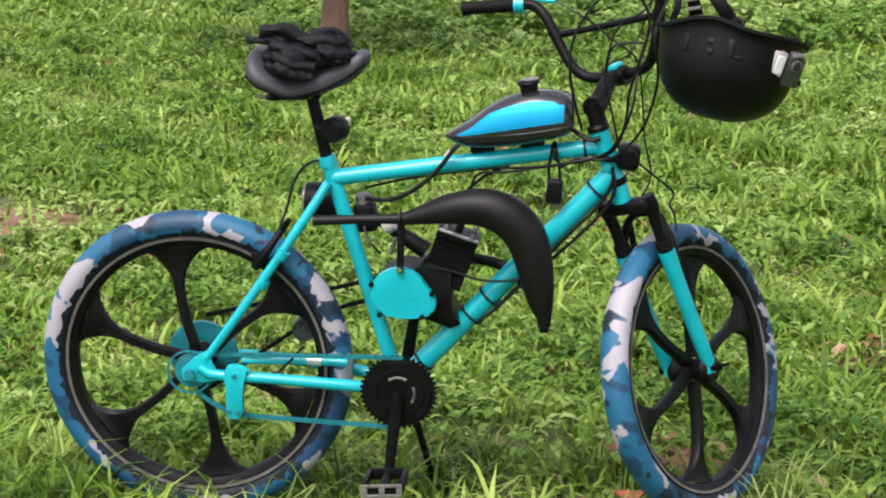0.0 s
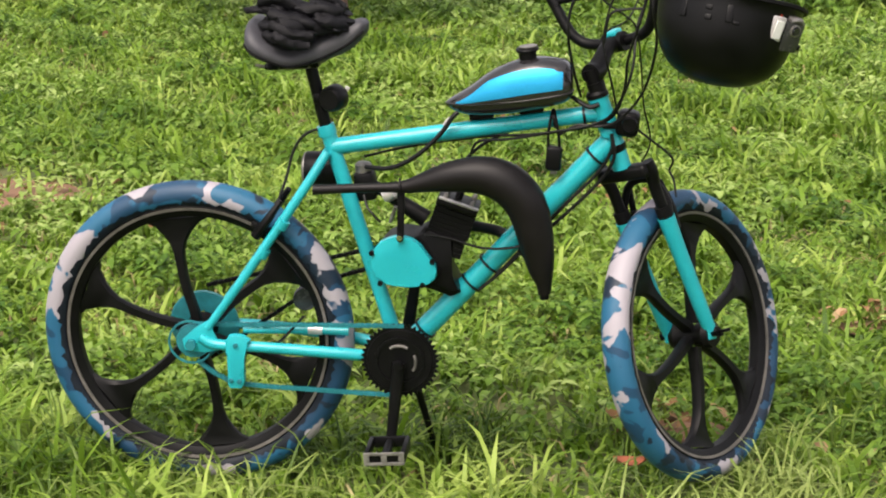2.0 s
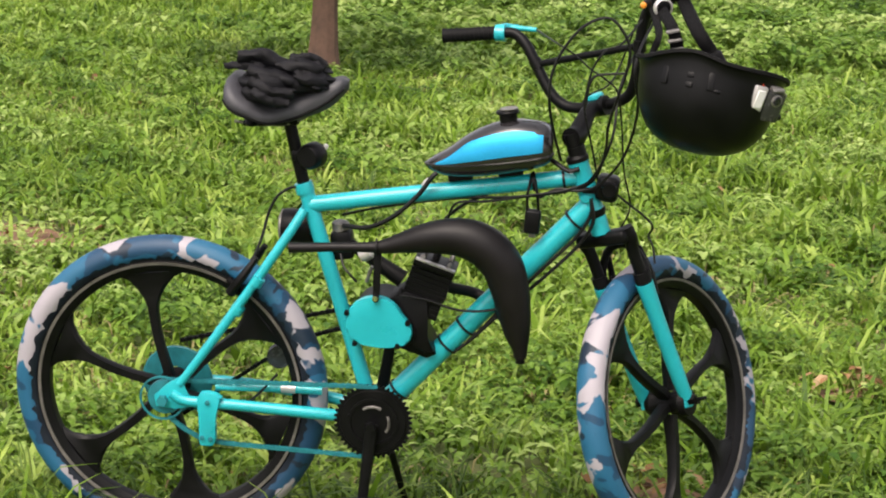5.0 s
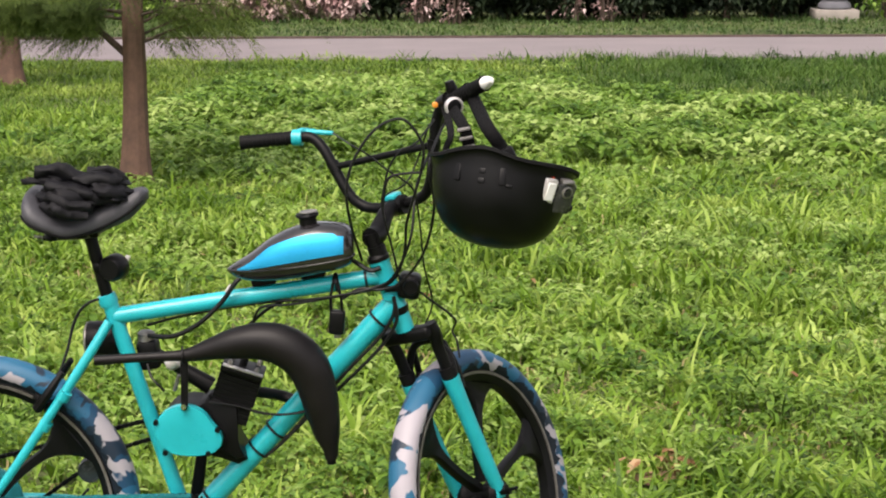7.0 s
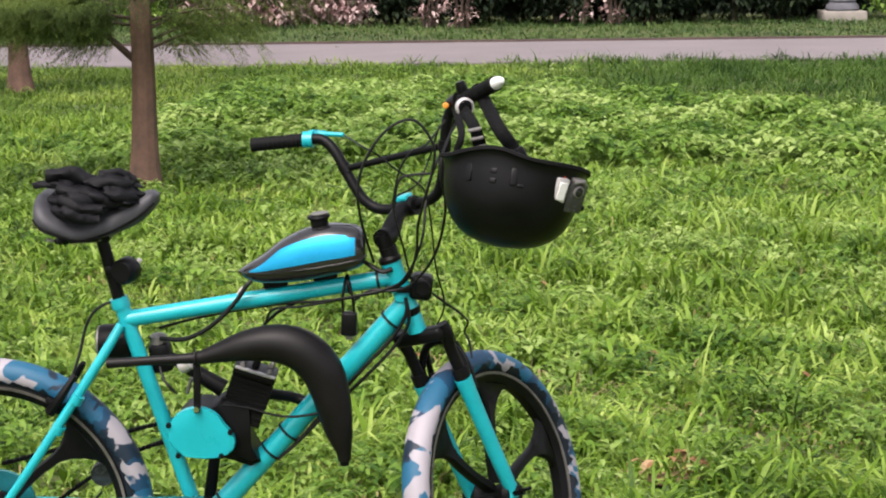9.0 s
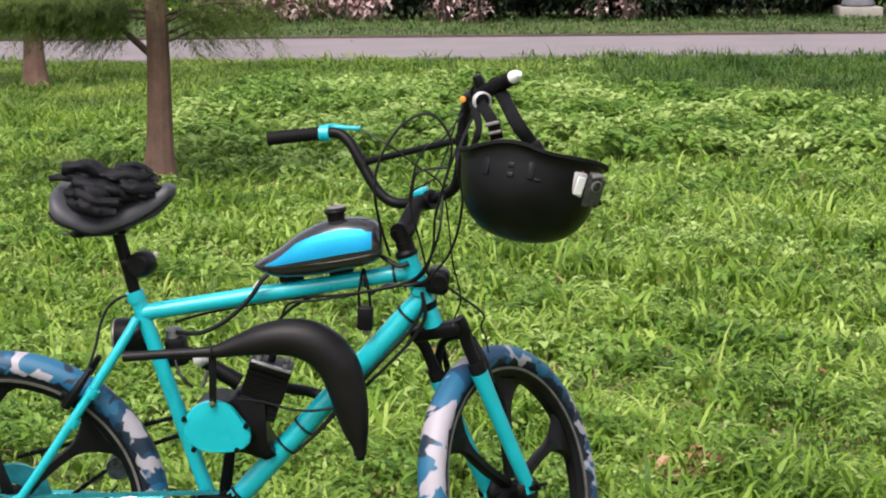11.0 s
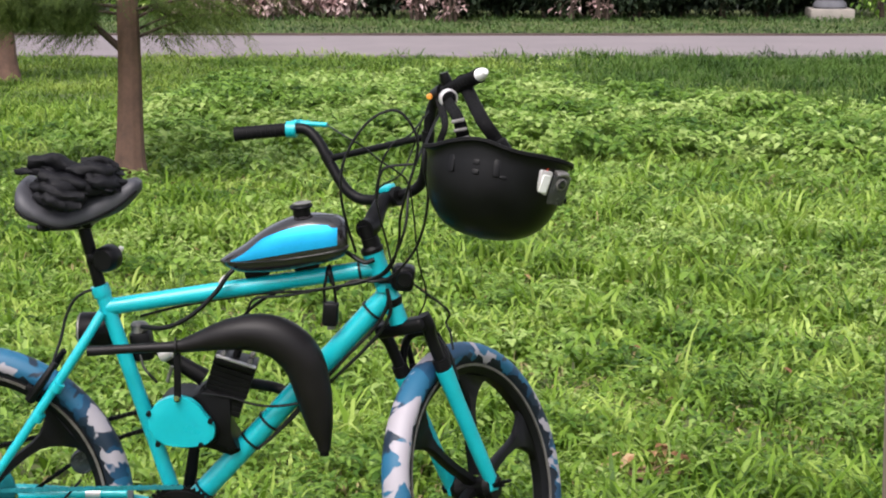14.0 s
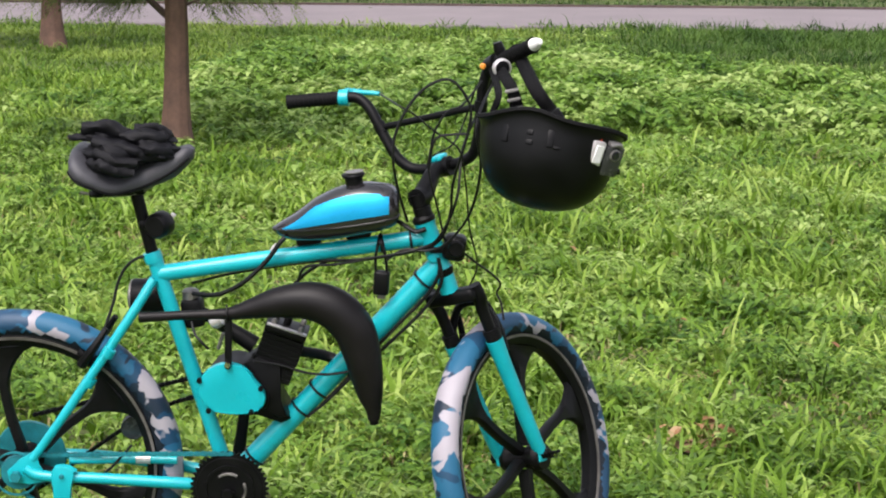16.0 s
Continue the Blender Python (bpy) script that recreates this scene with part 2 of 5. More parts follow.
def lathe(profile, seg=32, axis="Y"):
    """Turn a profile of (radius, along) round the axis."""
    bm = bmesh.new()
    rings = []
    for r, h in profile:
        ring = []
        for k in range(seg):
            a = 2 * math.pi * k / seg
            c, s = r * math.cos(a), r * math.sin(a)
            ring.append(bm.verts.new({"Y": (c, h, s), "Z": (c, s, h), "X": (h, c, s)}[axis]))
        rings.append(ring)
    for a, b in zip(rings, rings[1:]):
        for k in range(seg):
            bm.faces.new((a[k], a[(k + 1) % seg], b[(k + 1) % seg], b[k]))
    for ring, flip in ((rings[0], False), (rings[-1], True)):
        if profile[0 if not flip else -1][0] > 1e-5:
            bm.faces.new(ring[::-1] if flip else ring)
    bmesh.ops.remove_doubles(bm, verts=bm.verts, dist=1e-6)
    return bm


def ring(profile, seg=96):
    """A closed ring: the profile of (radius, along) joins up with itself."""
    bm = bmesh.new()
    rings = [[bm.verts.new((r * math.cos(2 * math.pi * k / seg), h, r * math.sin(2 * math.pi * k / seg))) for k in range(seg)] for r, h in profile]
    for i in range(len(rings)):
        a, b = rings[i], rings[(i + 1) % len(rings)]
        for k in range(seg):
            bm.faces.new((a[k], a[(k + 1) % seg], b[(k + 1) % seg], b[k]))
    return bm


def box(size, bevel=0.004, m=None, bm=None, segs=2):
    one = bmesh.new()
    bmesh.ops.create_cube(one, size=1.0)
    bmesh.ops.scale(one, vec=size, verts=one.verts)
    if bevel:
        bmesh.ops.bevel(one, geom=list(one.edges), offset=bevel, segments=segs, affect="EDGES", profile=0.5)
    if m is not None:
        bmesh.ops.transform(one, matrix=m, verts=one.verts)
    if bm is None:
        return one
    me = bpy.data.meshes.new("t")
    one.to_mesh(me)
    one.free()
    bm.from_mesh(me)
    bpy.data.meshes.remove(me)
    return bm


def moved(bm, m):
    bmesh.ops.transform(bm, matrix=m, verts=bm.verts)
    return bm


def prism(outline, w0, w1, bevel=0.003):
    """An outline of (u, v) points made solid between two sideways offsets."""
    bm = bmesh.new()
    lo = [bm.verts.new(B(u, v, w0)) for u, v in outline]
    hi = [bm.verts.new(B(u, v, w1)) for u, v in outline]
    n = len(outline)
    bm.faces.new(lo)
    bm.faces.new(hi[::-1])
    for k in range(n):
        bm.faces.new((lo[k], hi[k], hi[(k + 1) % n], lo[(k + 1) % n]))
    if bevel:
        rim = [e for e in bm.edges if {v in hi for v in e.verts} == {True}]
        bmesh.ops.bevel(bm, geom=rim, offset=bevel, segments=2, affect="EDGES", profile=0.5)
    return bm


def tri_mesh(name, verts, tris, material, kind="", label="", category=""):
    """One mesh from arrays, for what nobody could count."""
    me = bpy.data.meshes.new(name)
    verts, tris = np.asarray(verts, np.float32), np.asarray(tris, np.int32)
    me.vertices.add(len(verts))
    me.vertices.foreach_set("co", verts.ravel())
    me.loops.add(tris.size)
    me.loops.foreach_set("vertex_index", tris.ravel())
    me.polygons.add(len(tris))
    me.polygons.foreach_set("loop_start", np.arange(0, tris.size, 3, dtype=np.int32))
    me.polygons.foreach_set("loop_total", np.full(len(tris), 3, np.int32))
    me.update(calc_edges=True)
    me.materials.append(material)
    ob = new(name, me)
    return tagged(ob, label, category, kind=kind) if kind else ob


# ---------------------------------------------------------------- motorised bicycle
LEAN, HEADING = 3.0, -0.5
bike_pose = pose(0, 0, 0, LEAN, 0, HEADING)
bike = thing("motorized_bicycle", "teal motorized bicycle with black mag wheels and camouflage tyres", "bicycle", bike_pose)

STEER_AXIS = Vector((-0.308, 0, 0.951)).normalized()
FORWARD = Vector((0.951, 0, 0.308)).normalized()
CROWN = B(0.889, 0.721)
STEERED = 62.5                   # degrees that the front end is turned away from the drive side
STEER = Matrix.Translation(CROWN) @ Matrix.Rotation(radians(STEERED), 4, STEER_AXIS) @ Matrix.Translation(-CROWN)


def S(side, ahead, up, level=0.0):
    """A place on the steered front end: right of, ahead of and up from the axis at the crown; turned with the handlebar."""
    ahead += 0.026 * min(1.0, max(0.0, -0.06 - up) / 0.30)   # the lower legs rake forward
    return STEER @ (CROWN + side * Vector((0, -1, 0)) + ahead * FORWARD + (up + level) * STEER_AXIS)


def arc_profile(r0, r, n=14, flat=0.0):
    return [(r0 + r * math.cos(2 * math.pi * k / n), r * 1.05 * math.sin(2 * math.pi * k / n)) for k in range(n)]


def mag_wheel(name, parent, m, first, grow=1.0, bare=112, ragged=22):
    """A six-spoke mag wheel with a fat tyre, its axle along y."""
    wheel = part(name, lathe([(0.012, -0.05), (0.03, -0.048), (0.034, -0.035), (0.024, -0.02), (0.024, 0.02), (0.034, 0.035), (0.03, 0.048), (0.012, 0.05)], 28), MAG, parent, "black six-spoke mag wheel with camouflage tyre")
    wheel.matrix_basis = m @ Matrix.Diagonal((grow, 1, grow, 1))
    part("tyre", ring(arc_profile(0.3105, 0.0285, 18), 120), CAMO, wheel, "blue and grey camouflage rubber tyre")
    # bare black sidewalls with a ragged edge where the print ends
    for s in (-1, 1):
        bm, seg = bmesh.new(), 240
        rows = []
        for i in range(5):
            row = []
            for k in range(seg):
                th = 2 * math.pi * k / seg
                jag = ragged * noise.noise(Vector((math.cos(th) * 9, math.sin(th) * 9, s * 3.0 + first))) + 26 * noise.noise(Vector((math.cos(th) * 30, math.sin(th) * 34, s + first)))
                phi = radians(152 + (bare - jag - 152) * i / 4)
                r, h = 0.3105 + 0.0290 * math.cos(phi), s * 0.0305 * math.sin(phi)
                row.append(bm.verts.new((r * math.cos(th), h, r * math.sin(th))))
            rows.append(row)
        for a, b in zip(rows, rows[1:]):
            for k in range(seg):
                bm.faces.new((a[k], a[(k + 1) % seg], b[(k + 1) % seg], b[k]))
        part("sidewall", bm, SIDEWALL, wheel, "bare dark tyre sidewall with a ragged paint edge")
    # rim: a deep black hoop with a worn grey edge on each side
    part("rim", ring([(0.293, -0.017), (0.293, 0.017), (0.287, 0.021), (0.274, 0.018), (0.2635, 0.011), (0.2615, 0.0), (0.2635, -0.011), (0.274, -0.018), (0.287, -0.021)], 120), MAG, wheel)
    for s in (-1, 1):
        part("rim_edge", ring([(0.2795, s * 0.0195), (0.2795, s * 0.0222), (0.2855, s * 0.0232), (0.2855, s * 0.0205)], 120), RIMLINE, wheel, "worn grey rim edge")
    for k in range(6):
        bm = bmesh.new()
        rows = []
        for i in range(13):
            t = i / 12
            r = 0.028 + t * 0.237
            half = 0.0110 - 0.0025 * math.sin(math.pi * t) + 0.056 * max(0, t - 0.62) ** 2.0 / 0.38 ** 2.0 + 0.004 * t
            deep = 0.0135 - 0.004 * t
            bend = 0.014 * math.sin(math.pi * t * 0.9)
            cs, sn = math.cos(bend / max(r, 0.08)), math.sin(bend / max(r, 0.08))
            ring_ = []
            for a, d in ((-1, -0.45), (-0.75, -1), (0.75, -1), (1, -0.45), (1, 0.45), (0.75, 1), (-0.75, 1), (-1, 0.45)):
                x, z = r, a * half
                if t > 0.9:
                    x = math.sqrt(max(0, 0.265 ** 2 - z * z)) if i == 12 else x
                ring_.append(bm.verts.new((x * cs - z * sn, d * deep, x * sn + z * cs)))
            rows.append(ring_)
        for a, b in zip(rows, rows[1:]):
            for j in range(8):
                bm.faces.new((a[j], a[(j + 1) % 8], b[(j + 1) % 8], b[j]))
        bm.faces.new(rows[0])
        bm.faces.new(rows[-1][::-1])
        moved(bm, Matrix.Rotation(-radians(first + 60 * k), 4, "Y"))
        part("spoke", bm, MAG, wheel)
    bm = lathe([(0.0, -0.070), (0.006, -0.070), (0.006, 0.070), (0.0, 0.070)], 12)
    part("axle", bm, BLACK, wheel)
    return wheel


REAR = B(0.004, 0.338)
FRONT = S(0.004, 0.044, -0.404)
rear_wheel = mag_wheel("rear_wheel", bike, Matrix.Translation(REAR), 37, 0.985)
front_wheel = mag_wheel("front_wheel", bike, Matrix.Translation(FRONT) @ Matrix.Rotation(radians(STEERED - 3.0), 4, STEER_AXIS), 20, 0.905, 116, 44)

# frame tubes
SEATC, BB, HEAD_T, HEAD_B = B(0.299, 0.752), B(0.437, 0.302), B(0.838, 0.868), B(0.874, 0.768)
frame_ = tubed("top_tube", [SEATC, B(0.846, 0.836)], 0.0172, TEAL, bike, seg=20, smooth=False)
tubed("down_tube", [B(0.866, 0.778), B(0.445, 0.318)], 0.0225, TEAL, bike, seg=20, smooth=False)
tubed("seat_tube", [B(0.288, 0.79), SEATC, BB], 0.0158, TEAL, bike, seg=20, smooth=False)
tubed("head_tube", [HEAD_T, B(0.841, 0.858), B(0.871, 0.777), HEAD_B], [0.0225, 0.0205, 0.0205, 0.0225], TEAL, bike, seg=24, smooth=False)
part("bottom_bracket_shell", moved(lathe([(0.0, -0.036), (0.021, -0.036), (0.021, 0.036), (0.0, 0.036)], 24), Matrix.Translation(BB)), TEAL, bike)
part("seat_collar", moved(lathe([(0.0, -0.011), (0.0185, -0.011), (0.0195, 0.0), (0.0185, 0.011), (0.0, 0.011)], 24, "Z"), Matrix.Translation(B(0.287, 0.787)) @ Matrix.Rotation(radians(-17), 4, "Y")), TEAL, bike)
for s in (1, -1):
    tubed("seat_stay", [B(0.290, 0.744, s * 0.016), B(0.245, 0.672, s * 0.040), B(0.12, 0.487, s * 0.064), B(0.038, 0.372, s * 0.066)], [0.0095, 0.0100, 0.0095, 0.0085], TEAL, bike, seg=14, steps=5)
    tubed("chain_stay", [B(0.405, 0.306, s * 0.026), B(0.34, 0.318, s * 0.048), B(0.16, 0.333, s * 0.066), B(0.055, 0.337, s * 0.068), B(0.022, 0.352, s * 0.067)], [0.011, 0.0125, 0.0115, 0.0115, 0.0105], TEAL, bike, seg=14, steps=5)
    part("dropout", prism([(0.045, 0.392), (0.012, 0.372), (-0.016, 0.345), (-0.012, 0.322), (0.03, 0.318), (0.07, 0.326), (0.06, 0.345), (0.05, 0.362)], s * 0.064, s * 0.070, 0.0015), TEAL, bike)
    part("axle_nut", moved(lathe([(0.0, -0.007), (0.0115, -0.007), (0.012, 0.004), (0.008, 0.008), (0.0, 0.008)], 6), Matrix.Translation(B(0.004, 0.338, s * 0.079))), TEAL_DULL, bike)
tubed("stay_bridge", [B(0.245, 0.672, -0.04), B(0.245, 0.672, 0.04)], 0.008, TEAL, bike, smooth=False)
# small studs on the seat stay
for u, v in ((0.205, 0.608), (0.163, 0.545)):
    tubed("cable_stop", [B(u, v, 0.055), B(u - 0.01, v - 0.016, 0.055)], 0.0135, TEAL, bike, seg=10, smooth=False)
# bracket under the chain stay (teal) with its bolt
part("tensioner_bracket", prism([(0.078, 0.350), (0.086, 0.362), (0.100, 0.364), (0.116, 0.362), (0.130, 0.352), (0.122, 0.346), (0.118, 0.318), (0.116, 0.300), (0.117, 0.262), (0.110, 0.246), (0.084, 0.245), (0.080, 0.256), (0.085, 0.272), (0.084, 0.312), (0.078, 0.322)], 0.070, 0.084, 0.003), TEAL, bike, "teal painted bracket on the chain stay")
for u, v in ((0.088, 0.264), (0.106, 0.262), (0.100, 0.342)):
    part("bolt", moved(lathe([(0.0, 0.006), (0.005, 0.006), (0.0055, 0.0), (0.0, -0.002)][::-1], 6), Matrix.Translation(B(u, v, 0.088))), TEAL_DULL, bike)

# drive sprocket for the motor, on the far side, and its chain
part("drive_sprocket", moved(ring([(0.03, -0.003), (0.03, 0.003), (0.073, 0.003), (0.076, 0.0), (0.073, -0.003)], 64), Matrix.Translation(B(0.004, 0.338, -0.054))), TEAL_DULL, bike, "teal motor drive sprocket")
part("freewheel", moved(ring([(0.015, -0.008), (0.015, 0.008), (0.036, 0.006), (0.038, 0.0), (0.036, -0.006)], 40), Matrix.Translation(B(0.004, 0.338, 0.052))), TEAL_DULL, bike, "teal freewheel sprocket")
part("chain_guide", moved(ring([(0.044, -0.0018), (0.044, 0.0018), (0.048, 0.0018), (0.048, -0.0018)], 48), Matrix.Translation(B(0.000, 0.338, 0.062))), TEAL_DULL, bike, "thin teal wire hoop")


def chain_run(pts, material, name="chain", pitch=0.0127):
    """A roller chain: plates and rollers link by link along a line."""
    q = [Vector(p) for p in curve_points([tuple(p) for p in pts], 60)] if len(pts) > 2 else [Vector(pts[0]).lerp(Vector(pts[1]), k / 60) for k in range(61)]
    bm, walked, last, flip = bmesh.new(), 0.0, q[0], 0
    for p in q[1:]:
        walked += (p - last).length
        while walked >= pitch:
            d = (p - last).normalized() if (p - last).length else Vector((1, 0, 0))
            ang = math.atan2(d.z, d.x)
            flip = 1 - flip
            mm = Matrix.Translation(p) @ Matrix.Rotation(-ang, 4, "Y")
            for s in (-1, 1):
                box((0.0125, 0.0012, 0.0085 - 0.0012 * flip), 0, mm @ Matrix.Translation((0, s * (0.0028 + 0.0012 * flip), 0)), bm)
            box((0.006, 0.005, 0.006), 0, mm @ Matrix.Translation((pitch / 2, 0, 0)), bm)
            walked -= pitch
        last = p
    return part(name, bm, material, bike, smooth=False)


CR = B(0.441, 0.312, 0.058)
chain_run([B(0.004, 0.376, 0.054), B(0.441, 0.388, 0.058)], TEAL_DULL)
chain_run([B(0.004, 0.300, 0.054), B(0.055, 0.264, 0.055), B(0.11, 0.246, 0.056), B(0.27, 0.239, 0.057), B(0.441, 0.234, 0.058)], TEAL_DULL)
tubed("chain_guard_rod", [B(0.11, 0.366, 0.05), B(0.25, 0.363, 0.03), B(0.33, 0.362, 0.03)], 0.009, TEAL, bike, smooth=False)
tubed("chain_guard_sleeve", [B(0.245, 0.3635, 0.03), B(0.275, 0.363, 0.03)], 0.0105, SILVER, bike, "bare metal sleeve", smooth=False)
chain_run([B(0.004, 0.424, -0.054), B(0.41, 0.53, -0.05)], BLACK, "motor_chain")
chain_run([B(0.004, 0.253, -0.054), B(0.25, 0.43, -0.052), B(0.41, 0.49, -0.05)], BLACK, "motor_chain")
part("chain_roller", moved(lathe([(0.0, -0.012), (0.024, -0.012), (0.026, -0.008), (0.022, 0.0), (0.026, 0.008), (0.024, 0.012), (0.0, 0.012)], 28), Matrix.Translation(B(0.225, 0.405, -0.05))), MOUNT, bike, "smoky dark chain tensioner roller")

# chainring, cranks and pedals
bm = bmesh.new()
teeth, prof = 44, []
for k in range(teeth * 4):
    a = 2 * math.pi * k / (teeth * 4)
    r = 0.0815 if k % 4 in (0, 1) else 0.0755
    prof.append((r * math.cos(a), r * math.sin(a)))
part("chainring", moved(prism(prof, -0.0018, 0.0018, 0), Matrix.Translation(CR)), BLACK, bike, "black toothed chainring", smooth=False)
part("chain_disc", moved(lathe([(0.0, -0.0045), (0.068, -0.0045), (0.0695, -0.0025), (0.0695, 0.002), (0.0, 0.002)], 48), Matrix.Translation(CR)), BLACK, bike, "black chain guard disc")
part("inner_ring", moved(ring([(0.046, -0.008), (0.046, -0.004), (0.052, -0.004), (0.052, -0.008)], 48), Matrix.Translation(CR)), PLASTIC, bike)
for k in range(5):
    a = radians(72 * k + 20)
    part("disc_bolt", moved(lathe([(0.0, -0.009), (0.004, -0.009), (0.0045, -0.004), (0.0, -0.004)], 8), Matrix.Translation(CR + Vector((0.049 * math.cos(a), 0, 0.049 * math.sin(a))))), BLACK, bike)
for a0, a1 in ((60, 125), (-35, 10), (-20, 25)):
    pts = [CR + Vector((0.034 * math.cos(radians(a)), -0.007, 0.034 * math.sin(radians(a)))) for a in np.linspace(a0, a1, 7)]
    tubed("disc_rib", pts, 0.003, GREYM, bike, seg=6)


def crank(top, foot, w, name):
    arm = tubed(name, [B(*top, w), B(*foot, w + math.copysign(0.014, w))], [0.0145, 0.0105], BLACK, bike, seg=10, smooth=False, flat=0.6)
    return arm


crank((0.441, 0.312), (0.425, 0.150), 0.075, "crank_arm")
crank((0.437, 0.302), (0.462, 0.470), -0.065, "crank_arm")
part("crank_bolt", moved(lathe([(0.0, -0.008), (0.009, -0.008), (0.011, 0.0), (0.0, 0.0)], 10), Matrix.Translation(B(0.441, 0.312, 0.088))), BLACK, bike)


def pedal(at):
    p = part("pedal", lathe([(0.0, -0.048), (0.009, -0.048), (0.009, 0.048), (0.0, 0.048)], 12), BLACK, bike, "black cage pedal with worn grey edge")
    p.matrix_basis = Matrix.Translation(at) @ Matrix.Rotation(radians(-4), 4, "Y")
    bm = bmesh.new()
    for x in (-0.038, 0.038):
        box((0.010, 0.092, 0.024), 0.003, Matrix.Translation((x, 0, 0)), bm)
    for y in (-0.044, 0.044):
        box((0.080, 0.007, 0.024), 0.002, Matrix.Translation((0, y, 0)), bm)
    part("cage", bm, PLASTIC, p)
    bm = bmesh.new()
    for x in (-0.036, 0.0, 0.036):
        box((0.012, 0.004, 0.026), 0.001, Matrix.Translation((x, -0.050, 0.001)), bm)
    for z in (-0.010, 0.012):
        box((0.082, 0.004, 0.007), 0.001, Matrix.Translation((0, -0.0505, z)), bm)
    part("grip_plate", bm, GREYM, p, "worn grey end plate with two openings")
    return p


pedal(B(0.424, 0.146, 0.142))
pedal(B(0.463, 0.474, -0.130))
tubed("kickstand", [B(0.435, 0.285, -0.045), B(0.452, 0.24, -0.06), B(0.486, 0.05, -0.145), B(0.494, 0.004, -0.165)], [0.009, 0.0085, 0.0075, 0.0095], BLACK, bike, "black kickstand leg", steps=4)

# motor
PLATE = [(0.405, 0.582), (0.424, 0.593), (0.447, 0.597), (0.470, 0.591), (0.488, 0.576), (0.500, 0.556), (0.515, 0.536), (0.520, 0.515), (0.516, 0.497), (0.500, 0.487), (0.470, 0.481), (0.436, 0.482), (0.408, 0.489), (0.392, 0.506), (0.387, 0.530), (0.389, 0.558)]
PLATE = [(u, v if v < 0.5 else 0.5 + (v - 0.5) * 0.89) for u, v in PLATE]
rounded = [tuple(p) for p in curve_points(PLATE + [PLATE[0]], 3)][:-1]
part("motor_cover", prism(rounded, 0.062, 0.080, 0.004), TEAL, bike, "flat teal motor cover")
part("motor_case", prism([(u * 1.0 + 0.004, v * 0.96 + 0.012) for u, v in rounded], -0.055, 0.0615, 0.004), BLACK, bike, "black motor crankcase")
for u, v in ((0.388, 0.551), (0.446, 0.582), (0.512, 0.536), (0.405, 0.487), (0.492, 0.486)):
    part("cover_bolt", moved(lathe([(0.0, -0.008), (0.0055, -0.008), (0.006, 0.0), (0.0, 0.0)], 8), Matrix.Translation(B(u, v, 0.076))), BLACK, bike)
part("crankcase_front", prism([(0.470, 0.575), (0.504, 0.592), (0.551, 0.574), (0.549, 0.530), (0.545, 0.498), (0.563, 0.466), (0.543, 0.462), (0.516, 0.482), (0.480, 0.492)], -0.045, 0.046, 0.004), BLACK, bike, "black front half of the crankcase")
part("motor_mount", prism([(0.455, 0.50), (0.53, 0.52), (0.56, 0.47), (0.565, 0.455), (0.545, 0.445), (0.50, 0.462), (0.46, 0.472)], -0.02, 0.03, 0.004), BLACK, bike)
TILT = Matrix.Translation(B(0.514, 0.514)) @ Matrix.Rotation(radians(18), 4, "Y")
part("cylinder", moved(lathe([(0.0, 0.0), (0.03, 0.0), (0.03, 0.115), (0.0, 0.115)], 24, "Z"), TILT), BLACK, bike, "black finned cylinder")
for k in range(9):
    part("cooling_fin", box((0.086, 0.084, 0.0101), 0.001, TILT @ Matrix.Translation((0.003 * (k > 3), 0, 0.036 + 0.0105 * k)), segs=1), BLACK, bike, smooth=False)
part("cylinder_head", box((0.088, 0.084, 0.016), 0.004, TILT @ Matrix.Translation((0.003, 0, 0.134))), BLACK, bike)
for x, y in ((-0.028, -0.028), (0.028, -0.028), (0.028, 0.028), (-0.028, 0.028)):
    part("head_nut", moved(lathe([(0.0, 0.0), (0.006, 0.0), (0.006, 0.008), (0.003, 0.012), (0.0, 0.012)], 6, "Z"), TILT @ Matrix.Translation((x + 0.003, y, 0.142))), GREYM, bike)
part("head_plate", box((0.084, 0.012, 0.004), 0.001, TILT @ Matrix.Translation((0.004, -0.037, 0.1425)), segs=1), SILVER, bike, "silver strip along the top edge of the cylinder head")
tubed("spark_lead", [TILT @ Vector((0, 0, 0.15)), TILT @ Vector((-0.02, 0.0, 0.17)), B(0.55, 0.70, -0.03), B(0.60, 0.755, -0.02), B(0.66, 0.79, -0.01)], 0.0035, CABLE, bike)
tubed("spark_cap", [TILT @ Vector((0, 0, 0.142)), TILT @ Vector((0, 0, 0.168))], 0.008, RUBBER, bike, smooth=False)
# inlet, carburettor and air filter behind the seat tube
tubed("inlet_pipe", [B(0.49, 0.60, -0.01), B(0.44, 0.63, -0.015), B(0.40, 0.655, -0.02), B(0.36, 0.672, -0.025)], [0.019, 0.016, 0.013, 0.013], BLACK, bike, "black inlet pipe", steps=4)
part("carburettor", box((0.045, 0.045, 0.062), 0.01, Matrix.Translation(B(0.362, 0.664, -0.03)) @ Matrix.Rotation(radians(-8), 4, "Y")), BLACK, bike)
part("carburettor_top", moved(lathe([(0.0, 0.0), (0.017, 0.0), (0.018, 0.02), (0.014, 0.024), (0.0, 0.026)], 20, "Z"), Matrix.Translation(B(0.357, 0.688, -0.03))), GREYM, bike, "worn grey carburettor cap")
